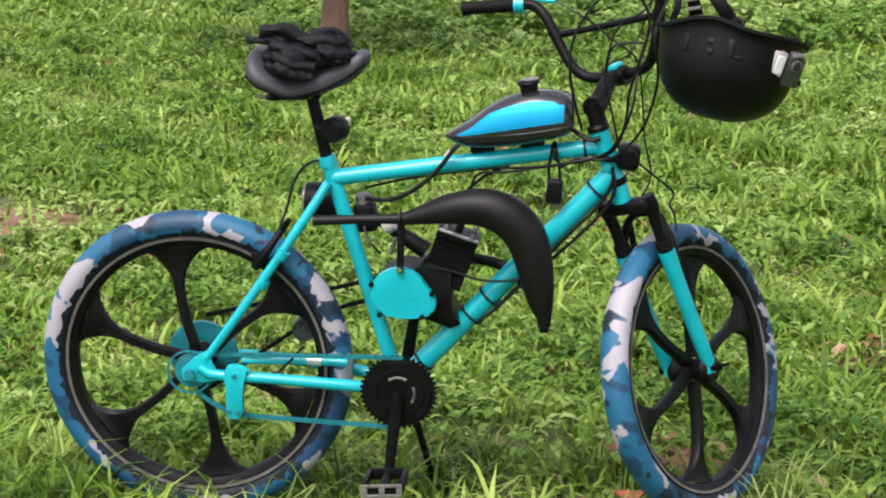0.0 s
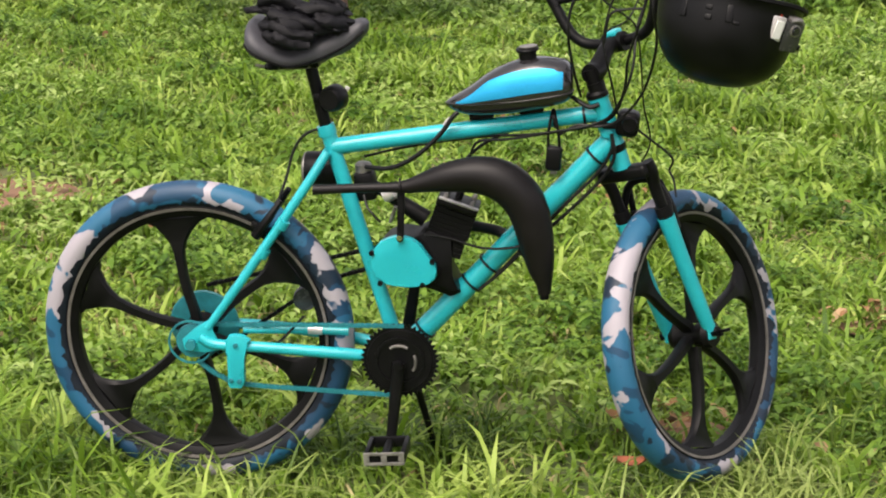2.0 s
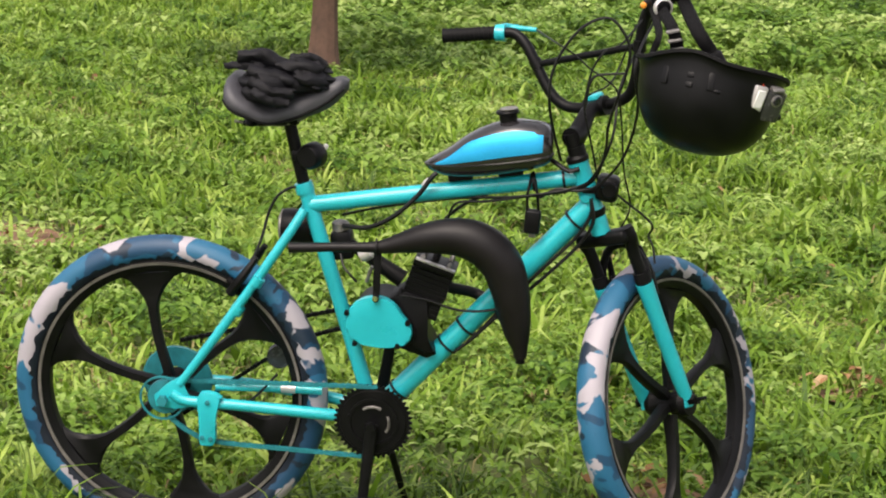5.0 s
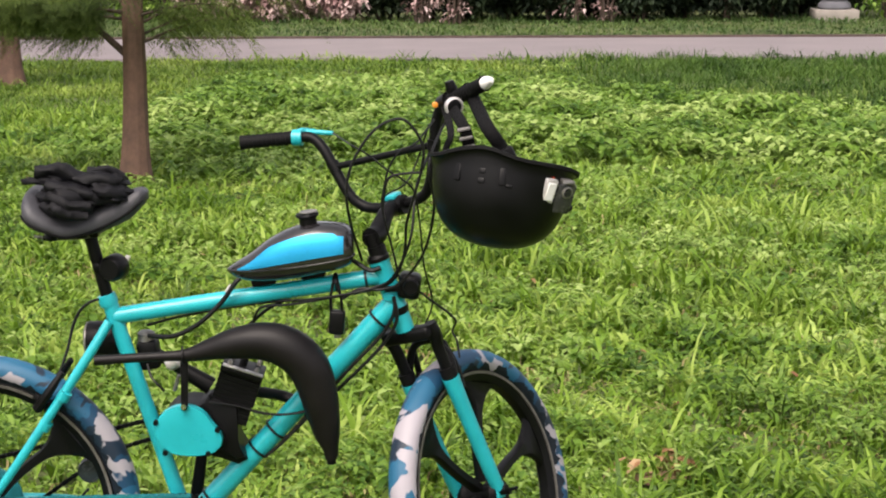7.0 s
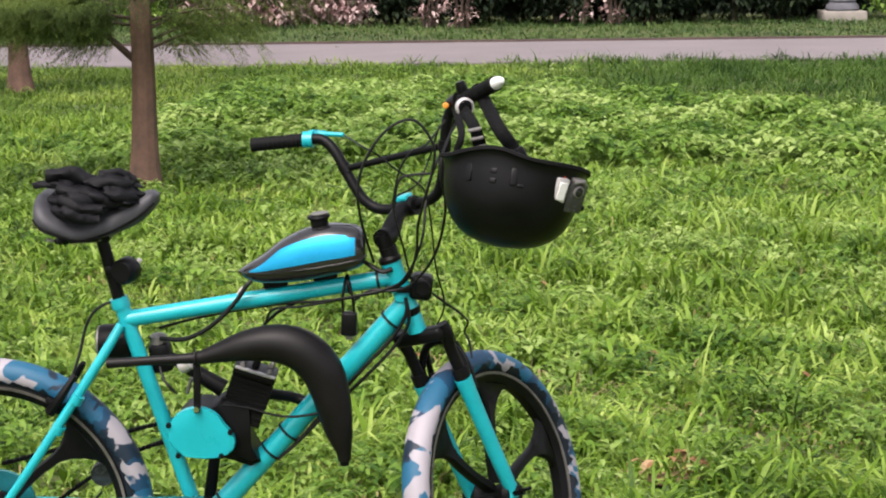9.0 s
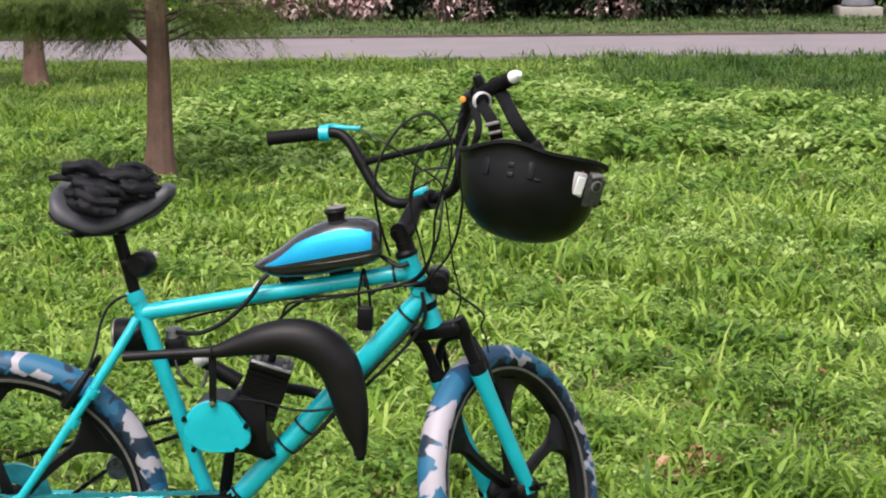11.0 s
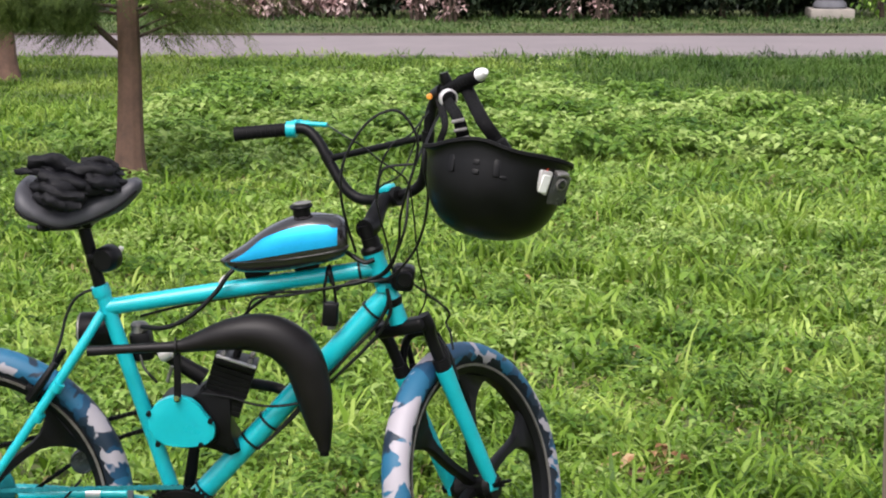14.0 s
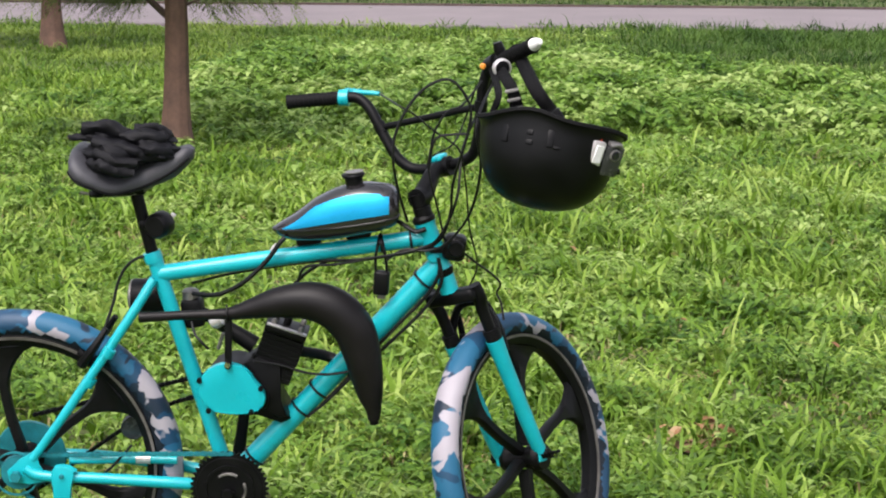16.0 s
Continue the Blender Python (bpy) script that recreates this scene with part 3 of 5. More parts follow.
part("float_bowl", moved(lathe([(0.0, -0.016), (0.011, -0.014), (0.015, -0.007), (0.015, 0.009), (0.008, 0.014), (0.0, 0.014)], 20, "Z"), Matrix.Translation(B(0.418, 0.660, 0.02)) @ Matrix.Rotation(radians(60), 4, "Y")), SILVER, bike, "bright metal fitting")
part("air_filter", moved(lathe([(0.0, -0.035), (0.032, -0.035), (0.036, -0.028), (0.036, 0.03), (0.03, 0.036), (0.0, 0.037)], 28, "X"), Matrix.Translation(B(0.268, 0.695, -0.035))), PLASTIC, bike, "black air filter can")
part("filter_cap", moved(lathe([(0.0, -0.004), (0.026, -0.004), (0.034, 0.0), (0.0345, 0.012), (0.0, 0.012)], 28, "X"), Matrix.Translation(B(0.234, 0.695, -0.035))), GREYM, bike, "grey cap of the air filter")

# exhaust: thin pipe, swollen curved body, pointed end
W = 0.088
tubed("exhaust_body", [B(0.272, 0.684, W), B(0.35, 0.689, W), B(0.428, 0.693, W), B(0.462, 0.696, W), B(0.500, 0.706, W), B(0.552, 0.719, W), B(0.612, 0.7235, W), B(0.662, 0.708, W), B(0.698, 0.672, W), B(0.716, 0.624, W), B(0.726, 0.575, W), B(0.734, 0.530, W), B(0.740, 0.500, W), B(0.741, 0.478, W)],
      [0.0105, 0.0095, 0.0105, 0.014, 0.021, 0.031, 0.0385, 0.042, 0.042, 0.039, 0.034, 0.026, 0.0165, 0.0125], BLACK_HOT, bike, "swollen curved black exhaust chamber", seg=24, steps=5)
tubed("exhaust_header", [B(0.545, 0.596, -0.005), B(0.585, 0.585, -0.02), B(0.64, 0.566, -0.045), B(0.685, 0.548, -0.01), B(0.705, 0.55, 0.05), B(0.718, 0.575, 0.082)], [0.0125, 0.0115, 0.0115, 0.0115, 0.012, 0.014], BLACK_HOT, bike, "black exhaust header pipe", seg=14)
tubed("exhaust_seam", [B(0.448 + 0.002 * math.cos(a), 0.695 + 0.0165 * math.sin(a), W + 0.0165 * math.cos(a)) for a in np.linspace(0, 2 * math.pi, 17)], 0.002, BLACK_HOT, bike, seg=6, smooth=False)
tubed("exhaust_tip", [B(0.741, 0.486, W), B(0.7415, 0.468, W)], 0.0095, BLACK, bike, smooth=False)
part("exhaust_hanger", prism([(0.443, 0.690), (0.458, 0.690), (0.455, 0.592), (0.452, 0.579), (0.442, 0.579), (0.441, 0.592)], 0.080, 0.0855, 0.001), BLACK, bike, "flat black hanger strap")
part("hanger_bolt", moved(lathe([(0.0, -0.010), (0.006, -0.010), (0.007, 0.0), (0.0, 0.0)], 8), Matrix.Translation(B(0.447, 0.588, 0.084))), CHROME, bike)
tubed("hanger_brace", [B(0.425, 0.613, 0.06), B(0.437, 0.648, 0.07)], 0.004, GREYM, bike, smooth=False)

# fuel tank: a teardrop lying on the top tube
STATIONS = [(0.531, 0.8500, 0.0015, 0.004, 0.004), (0.548, 0.8505, 0.013, 0.015, 0.022), (0.580, 0.8525, 0.031, 0.025, 0.036), (0.620, 0.8570, 0.057, 0.028, 0.047), (0.665, 0.8630, 0.073, 0.029, 0.054), (0.710, 0.8700, 0.077, 0.027, 0.056), (0.750, 0.8770, 0.068, 0.025, 0.055), (0.775, 0.8820, 0.058, 0.022, 0.049), (0.788, 0.8855, 0.040, 0.016, 0.036), (0.791, 0.8870, 0.012, 0.006, 0.012)]


def tank_ring(u, seam, up, down, half, n=32, grow=0.0):
    pts = []
    for k in range(n):
        a = 2 * math.pi * k / n
        c, s = math.cos(a), math.sin(a)
        x = math.copysign(abs(c) ** 0.75, c) * (half + grow)
        z = math.copysign(abs(s) ** 0.85, s) * ((up if s > 0 else down) + grow)
        pts.append(B(u, seam + z, x))
    return pts


dense = curve_points(STATIONS, 4)
bm = bmesh.new()
rings = [[bm.verts.new(p) for p in tank_ring(*st)] for st in dense]
for a, b in zip(rings, rings[1:]):
    for k in range(32):
        bm.faces.new((a[k], a[(k + 1) % 32], b[(k + 1) % 32], b[k]))
bm.faces.new(rings[0])
bm.faces.new(rings[-1][::-1])
tank = part("fuel_tank", bm, TANK_BLACK, bike, "black teardrop fuel tank with blue side panels")
for flip, nm in ((0, "side_panel"), (1, "side_panel")):
    bm = bmesh.new()
    rows = []
    for st in dense:
        u, seam, up, down, half = st
        if not 0.552 < u < 0.774:
            continue
        f = (u - 0.552) / 0.222
        lo, hi = 0.10 + 0.05 * f, 0.16 + min(0.80, 1.9 * f ** 0.75) * (0.92 if f < 0.9 else 0.75)
        hi = min(hi, 0.86)
        line = []
        for j in range(9):
            a = lo + (hi - lo) * j / 8
            c, s = math.cos(a), math.sin(a)
            x = abs(c) ** 0.75 * (half + 0.0012)
            z = abs(s) ** 0.85 * (up + 0.0012)
            line.append(bm.verts.new(B(u, seam + z, -x if flip else x)))
        rows.append(line)
    for a, b in zip(rows, rows[1:]):
        for j in range(8):
            bm.faces.new((a[j], a[j + 1], b[j + 1], b[j]))
    ext = bmesh.ops.extrude_face_region(bm, geom=list(bm.faces))
    bmesh.ops.translate(bm, vec=(0, 0.002 if not flip else -0.002, 0), verts=[g for g in ext["geom"] if isinstance(g, bmesh.types.BMVert)])
    part(nm, bm, TANK_BLUE, tank, "bright metallic blue side panel")
tubed("tank_seam", [B(st[0], st[1] + 0.001, st[4] + 0.001) for st in dense[2:-2]], 0.0022, TANK_BLACK, tank, seg=6, smooth=False)
part("filler_neck", moved(lathe([(0.0, 0.0), (0.017, 0.0), (0.017, 0.02), (0.0, 0.02)], 24, "Z"), Matrix.Translation(B(0.697, 0.934))), BLACK, tank)
part("filler_cap", moved(lathe([(0.0, 0.0), (0.018, 0.0), (0.018, 0.010), (0.0225, 0.013), (0.0235, 0.016), (0.022, 0.019), (0.010, 0.021), (0.0, 0.021)], 28, "Z"), Matrix.Translation(B(0.697, 0.946)) @ Matrix.Rotation(radians(-6), 4, "Y")), PLASTIC, tank, "black filler cap with a pale rim")
part("cap_ring", moved(lathe([(0.013, 0.0), (0.0185, 0.0), (0.0185, 0.0018), (0.013, 0.0018)], 28, "Z"), Matrix.Translation(B(0.6975, 0.9675)) @ Matrix.Rotation(radians(-6), 4, "Y")), GREYM, tank)
for u in (0.605, 0.705):
    part("tank_foot", box((0.05, 0.035, 0.022), 0.004, Matrix.Translation(B(u, 0.830 + 0.148 * (u - 0.605), 0.0)) @ Matrix.Rotation(radians(-9), 4, "Y")), BLACK, tank)
part("fuel_tap", moved(lathe([(0.0, -0.012), (0.007, -0.012), (0.008, 0.0), (0.006, 0.012), (0.0, 0.012)], 12, "Z"), Matrix.Translation(B(0.539, 0.816, 0.03)) @ Matrix.Rotation(radians(35), 4, "Y") @ Matrix.Scale(0.8, 4)), SILVER, bike, "bright metal fuel tap")
tubed("fuel_hose", [B(0.560, 0.838, 0.03), B(0.548, 0.826, 0.034), B(0.522, 0.79, 0.036), B(0.475, 0.745, 0.034), B(0.42, 0.715, 0.02), B(0.365, 0.708, -0.01)], 0.0048, CABLE, bike, "black fuel hose")

# saddle post, lamp and saddle
tubed("seat_post", [B(0.250, 0.950), B(0.288, 0.785)], 0.0128, BLACK, bike, seg=18, smooth=False)
part("seat_lamp", moved(lathe([(0.0, -0.024), (0.021, -0.024), (0.026, -0.017), (0.027, 0.012), (0.022, 0.02), (0.0, 0.022)], 28, "Y"), Matrix.Translation(B(0.306, 0.857, 0.012)) @ Matrix.Rotation(radians(-20), 4, "Z")), PLASTIC, bike, "round black lamp clamped to the seat post")
part("lamp_bracket", box((0.03, 0.03, 0.022), 0.005, Matrix.Translation(B(0.277, 0.855, 0.0))), PLASTIC, bike)
part("lamp_glint", box((0.010, 0.006, 0.012), 0.002, Matrix.Translation(B(0.331, 0.874, 0.005)) @ Matrix.Rotation(radians(30), 4, "Y")), SILVER, bike, "small silver tab on the lamp")
tubed("lamp_wire", [B(0.286, 0.79, 0.01), B(0.262, 0.788, 0.01), B(0.235, 0.77, 0.01), B(0.216, 0.735, 0.01), B(0.205, 0.69, 0.02), B(0.19, 0.645, 0.035)], 0.003, CABLE, bike)
# (u, centre height, half width, half thickness, droop of the sides)
SADDLE = [(0.134, 0.990, 0.055, 0.018, 0.004), (0.141, 0.991, 0.084, 0.031, 0.008), (0.158, 0.984, 0.098, 0.035, 0.012), (0.189, 0.968, 0.098, 0.028, 0.012), (0.225, 0.959, 0.085, 0.024, 0.018), (0.265, 0.962, 0.064, 0.026, 0.016), (0.305, 0.974, 0.047, 0.029, 0.012), (0.340, 0.989, 0.039, 0.029, 0.008), (0.364, 1.002, 0.030, 0.021, 0.003), (0.377, 1.006, 0.012, 0.010, 0.0)]
bm = bmesh.new()
rings = []
for u, vc, half, thick, droop in curve_points(SADDLE, 4):
    r = []
    for k in range(28):
        a = 2 * math.pi * k / 28
        c, s = math.cos(a), math.sin(a)
        x = math.copysign(abs(c) ** 0.8, c) * half
        z = (1.0 if s > 0 else 1.15) * math.copysign(abs(s) ** 0.9, s) * thick - droop * abs(c) ** 2 - (0.006 * (1 - abs(c)) if s > 0 else 0)
        r.append(bm.verts.new(B(u, vc + z, x)))
    rings.append(r)
for a, b in zip(rings, rings[1:]):
    for k in range(28):
        bm.faces.new((a[k], a[(k + 1) % 28], b[(k + 1) % 28], b[k]))
bm.faces.new(rings[0])
bm.faces.new(rings[-1][::-1])
saddle = part("saddle", bm, VINYL, bike, "wide worn dark grey vinyl saddle")
tubed("saddle_piping", [B(u, vc - droop - 0.3 * t, h * 0.985) for u, vc, h, t, droop in curve_points(SADDLE, 3)[2:-2]], 0.0028, RUBBER, saddle, seg=6, smooth=False)
part("saddle_base", box((0.09, 0.09, 0.014), 0.005, Matrix.Translation(B(0.215, 0.927)) @ Matrix.Rotation(radians(-4), 4, "Y")), PLASTIC, saddle)
for s in (-1, 1):
    tubed("saddle_rail", [B(0.15, 0.925, s * 0.03), B(0.20, 0.918, s * 0.022), B(0.27, 0.926, s * 0.02), B(0.33, 0.965, s * 0.012)], 0.0035, GREYM, saddle, seg=8)
    part("saddle_spring", moved(lathe([(0.012, 0.0), (0.015, 0.006), (0.012, 0.012), (0.015, 0.018), (0.012, 0.024), (0.015, 0.03), (0.012, 0.036)], 16, "Z"), Matrix.Translation(B(0.190, 0.922, s * 0.05))), BLACK, saddle)
part("post_clamp", box((0.05, 0.05, 0.028), 0.008, Matrix.Translation(B(0.254, 0.932))), BLACK, bike)

# headset, horn box on the head tube
part("headset_cup", moved(lathe([(0.0, 0.0), (0.023, 0.0), (0.0235, 0.008), (0.018, 0.014), (0.0, 0.014)], 24, "Z"), Matrix.Translation(HEAD_T) @ STEER_AXIS.to_track_quat("Z", "Y").to_matrix().to_4x4()), BLACK, bike)
part("headset_cup", moved(lathe([(0.0, -0.012), (0.020, -0.012), (0.0235, -0.002), (0.0235, 0.004), (0.0, 0.004)], 24, "Z"), Matrix.Translation(HEAD_B) @ STEER_AXIS.to_track_quat("Z", "Y").to_matrix().to_4x4()), BLACK, bike)
tubed("steerer_sleeve", [B(0.876, 0.765), B(0.890, 0.722)], 0.0195, TEAL, bike, "teal steerer sleeve", seg=20, smooth=False)
part("head_badge", moved(lathe([(0.0, -0.004), (0.010, -0.003), (0.0125, 0.0), (0.0, 0.001)], 20), Matrix.Translation(B(0.858, 0.797, 0.0215)) @ Matrix.Diagonal((1.05, 1, 0.75, 1))), TEAL, bike, "teal oval boss on the head tube")
tubed("head_ring", [B(0.846, 0.815, 0.0) + Vector((0.022 * math.cos(a), 0.022 * math.sin(a), 0.007 * math.cos(a))) for a in np.linspace(0, 2 * math.pi, 21)], 0.0028, CABLE, bike, seg=6, smooth=False)
part("horn_box", box((0.046, 0.05, 0.052), 0.012, Matrix.Translation(B(0.899, 0.818, 0.008)) @ Matrix.Rotation(radians(8), 4, "Y"), segs=3), PLASTIC, bike, "rounded black horn box on the head tube")
part("horn_face", moved(lathe([(0.0, -0.006), (0.014, -0.006), (0.017, -0.002), (0.017, 0.0), (0.0, 0.0)], 20), Matrix.Translation(B(0.903, 0.82, 0.034))), BLACK, bike)
part("horn_strap", box((0.05, 0.004, 0.012), 0.001, Matrix.Translation(B(0.875, 0.815, 0.026))), RUBBER, bike)

# suspension fork, turned with the handlebar
fork = part("fork_crown", moved(box((0.038, 0.118, 0.030), 0.010, Matrix.Translation((0.006, 0, 0)), segs=3), STEER @ Matrix.Translation(CROWN - 0.012 * STEER_AXIS) @ Matrix.Rotation(radians(-18), 4, "Y")), BLACK, bike, "black suspension fork crown")
for s in (1, -1):
    tubed("fork_stanchion", [S(s * 0.055, 0.012, 0.004), S(s * 0.056, 0.016, -0.02), S(s * 0.050, 0.02, -0.05), S(s * 0.050, 0.022, -0.125)], [0.0130, 0.0135, 0.0125, 0.0120], BLACK, bike, "black upper fork leg", seg=16)
    tubed("fork_gaiter", [S(s * 0.050, 0.022, -0.098), S(s * 0.050, 0.022, -0.128)], 0.0170, RUBBER, bike, seg=16, smooth=False)
    tubed("fork_leg", [S(s * 0.050, 0.022, -0.122), S(s * 0.050, 0.024, -0.2), S(s * 0.050, 0.030, -0.34), S(s * 0.050, 0.036, -0.392)], [0.0185, 0.0165, 0.0155, 0.0135], TEAL, bike, "teal lower fork leg", seg=18)
    end = S(s * 0.050, 0.038, -0.396)
    part("fork_end", box((0.032, 0.010, 0.036), 0.004, Matrix.Translation(end) @ Matrix.Rotation(radians(STEERED), 4, STEER_AXIS)), TEAL, bike)
    part("axle_nut", moved(lathe([(0.0, -0.007), (0.011, -0.007), (0.012, 0.007), (0.0, 0.007)], 6), Matrix.Translation(S(s * 0.062, 0.038, -0.397)) @ Matrix.Rotation(radians(STEERED), 4, STEER_AXIS)), BLACK, bike)
tubed("axle_lever", [S(0.06, 0.038, -0.397), S(0.085, 0.036, -0.396), S(0.098, 0.03, -0.392)], 0.004, BLACK, bike, seg=8)
tubed("fork_arch", [S(0.055, 0.03, -0.125), S(0.05, 0.045, -0.09), S(0.03, 0.055, -0.055), S(0, 0.058, -0.045), S(-0.03, 0.055, -0.055), S(-0.05, 0.045, -0.09), S(-0.055, 0.03, -0.125)], 0.0085, BLACK, bike, "black fork arch", seg=12)
for s in (1, -1):
    tubed("brake_arm", [S(s * 0.05, 0.05, -0.16), S(s * 0.046, 0.062, -0.11), S(s * 0.038, 0.064, -0.055)], [0.007, 0.007, 0.005], BLACK, bike, seg=8)
    part("brake_pad", box((0.05, 0.012, 0.012), 0.003, Matrix.Translation(S(s * 0.036, 0.062, -0.12)) @ Matrix.Rotation(radians(STEERED), 4, STEER_AXIS)), RUBBER, bike)
    tubed("brake_arm", [B(0.142, 0.570, s * 0.05), B(0.170, 0.608, s * 0.057), B(0.197, 0.647, s * 0.046)], [0.011, 0.009, 0.006], BLACK, bike, seg=8)
    part("brake_pad", box((0.055, 0.012, 0.013), 0.003, Matrix.Translation(B(0.155, 0.578, s * 0.034)) @ Matrix.Rotation(radians(40), 4, "Y")), RUBBER, bike)
tubed("brake_wire", [S(0.038, 0.064, -0.055), S(0.03, 0.066, -0.03), S(-0.038, 0.064, -0.052)], 0.002, CABLE, bike, seg=6)
tubed("horn_wire", [B(0.918, 0.806, 0.01), B(0.945, 0.785, 0.01), B(0.975, 0.76, 0.0), B(0.992, 0.738, -0.01), B(0.985, 0.715, -0.02), B(0.994, 0.70, 0.0), B(1.0, 0.67, 0.02)], 0.0024, CABLE, bike, seg=6)

# stem and handlebar
CL = 0.232                       # the clamp's height over the crown, along the steering axis
tubed("stem_riser", [B(0.836, 0.880), B(0.822, 0.924)], [0.0165, 0.0155], BLACK, bike, seg=18, smooth=False)
tubed("stem", [S(0, -0.008, 0.205), S(0, 0.02, 0.205), S(0, 0.075, CL - 0.002), S(0, 0.108, CL)], [0.021, 0.021, 0.0165, 0.018], BLACK, bike, "black handlebar stem", seg=16, steps=4)
tubed("stem_collar", [S(0, 0.0, 0.150), S(0, 0.0, 0.186)], 0.0185, BLACK, bike, seg=18, smooth=False)
tubed("stem_clamp", [S(-0.024, 0.115, CL), S(0.024, 0.115, CL)], 0.0205, BLACK, bike, seg=18, smooth=False)
part("clamp_cap", box((0.032, 0.026, 0.012), 0.004, Matrix.Translation(S(0, 0.118, CL + 0.020)) @ Matrix.Rotation(radians(STEERED), 4, STEER_AXIS) @ Matrix.Rotation(radians(-18), 4, "Y")), TEAL, bike, "teal cap on the stem clamp")


def H(side, back, rise):
    return S(side * 0.94, 0.122 - back, CL + rise)


bar_line = [(0.0, 0.0, 0.0), (0.045, 0.0, 0.001), (0.082, 0.002, 0.012), (0.108, 0.002, 0.042), (0.130, -0.008, 0.095), (0.148, -0.018, 0.142), (0.172, -0.022, 0.172), (0.205, -0.012, 0.183), (0.245, 0.002, 0.191), (0.305, 0.022, 0.203)]
pts = [H(-a, b, c) for a, b, c in bar_line[::-1]] + [H(a, b, c) for a, b, c in bar_line[1:]]
bar = tubed("handlebar", pts, 0.0112, BLACK, bike, "high-rise black handlebar", seg=16)
tubed("handlebar_brace", [H(-0.133, -0.010, 0.104), H(0.133, -0.010, 0.104)], 0.0072, BLACK, bike, seg=12, smooth=False)
for s in (-1, 1):
    tubed("brace_joint", [H(s * 0.128, -0.009, 0.094), H(s * 0.136, -0.012, 0.114)], 0.0135, BLACK, bike, seg=12, smooth=False)
    tubed("grip", [H(s * 0.212, -0.009, 0.1845), H(s * 0.218, -0.007, 0.186), H(s * 0.31, 0.0235, 0.204), H(s * 0.322, 0.028, 0.2065)], [0.0155, 0.0138, 0.0142, 0.0160], RUBBER, bike, "black rubber grip", seg=16, smooth=False)
    for k in range(9):
        f = k / 8
        tubed("grip_rib", [H(s * (0.224 + 0.080 * f), -0.005 + 0.0265 * f, 0.187 + 0.0155 * f), H(s * (0.227 + 0.080 * f), -0.004 + 0.0265 * f, 0.1876 + 0.0155 * f)], 0.0150, RUBBER, bike, seg=14, smooth=False)
part("bar_end", moved(lathe([(0.0, -0.002), (0.0125, -0.002), (0.0128, 0.004), (0.0105, 0.014), (0.006, 0.024), (0.0, 0.027)], 20, "Z"), Matrix.Translation(H(0.322, 0.028, 0.2065)) @ (H(0.322, 0.028, 0.2065) - H(0.25, 0.0, 0.19)).to_track_quat("Z", "Y").to_matrix().to_4x4()), WHITE, bike, "white bar end cap")
# clutch lever and its clamp, painted teal
tubed("lever_clamp", [H(-0.192, -0.016, 0.179), H(-0.212, -0.010, 0.1845)], 0.0175, TEAL, bike, "teal lever clamp", seg=16, smooth=False)
part("lever_body", box((0.03, 0.022, 0.018), 0.005, Matrix.Translation(H(-0.200, -0.035, 0.186)) @ Matrix.Rotation(radians(STEERED), 4, STEER_AXIS)), TEAL, bike)
tubed("clutch_lever", [H(-0.180, -0.044, 0.182), H(-0.205, -0.05, 0.183), H(-0.25, -0.045, 0.186), H(-0.30, -0.03, 0.188)], [0.006, 0.0065, 0.006, 0.005], TEAL, bike, "teal clutch lever", seg=10, flat=1.5)
tubed("lever_adjuster", [H(-0.190, -0.036, 0.186), H(-0.132, -0.046, 0.168)], 0.0052, TEAL, bike, seg=10, smooth=False)
# throttle, switch and bell by the other grip
tubed("throttle_housing", [H(0.178, -0.021, 0.1745), H(0.206, -0.012, 0.183)], 0.0205, PLASTIC, bike, "black throttle housing", seg=16, smooth=False)
part("switch_ring", moved(ring([(0.0150, -0.005), (0.0150, 0.004), (0.0190, 0.004), (0.0190, -0.003)], 28), Matrix.Translation(H(0.212, 0.0, 0.184) + Vector((0.008, -0.046, -0.004))) @ Matrix.Rotation(radians(20), 4, "Z")), SILVER, bike, "silver ring of the switch")
part("switch_face", moved(lathe([(0.0, -0.008), (0.012, -0.007), (0.0150, 0.0), (0.0, 0.0)], 20), Matrix.Translation(H(0.212, 0.0, 0.184) + Vector((0.008, -0.046, -0.004))) @ Matrix.Rotation(radians(20), 4, "Z")), PLASTIC, bike)
part("switch_button", moved(lathe([(0.0, -0.010), (0.005, -0.008), (0.0065, 0.0), (0.0, 0.0)], 14), Matrix.Translation(H(0.160, 0.004, 0.172) + Vector((0.009, -0.008, 0.016)))), ORANGE, bike, "orange switch button")
tubed("switch_post", [H(0.218, -0.010, 0.188), H(0.218, -0.010, 0.206), H(0.218, -0.010, 0.222)], [0.008, 0.012, 0.009], PLASTIC, bike, "black knob over the bar", seg=12, smooth=False)

# cables, ties and wires
def cable(name, pts, r=0.0028, label=""):
    return tubed(name, pts, r, CABLE, bike, label, seg=8, steps=6)


cable("clutch_cable", [B(0.805, 0.872, 0.02), B(0.79, 0.94, 0.06), B(0.782, 1.005, 0.1), B(0.784, 1.055, 0.1), B(0.803, 1.105, 0.1), B(0.836, 1.149, 0.1), B(0.871, 1.17, 0.1), B(0.897, 1.169, 0.1), B(0.92, 1.143, 0.1), B(0.932, 1.11, 0.1), B(0.926, 1.066, 0.1), B(0.913, 1.021, 0.1), B(0.897, 0.96, 0.08), B(0.892, 0.90, 0.055), B(0.872, 0.84, 0.035), B(0.83, 0.815, 0.028), B(0.76, 0.80, 0.024), B(0.66, 0.782, 0.022), B(0.60, 0.775, 0.02), B(0.58, 0.735, 0.0)])
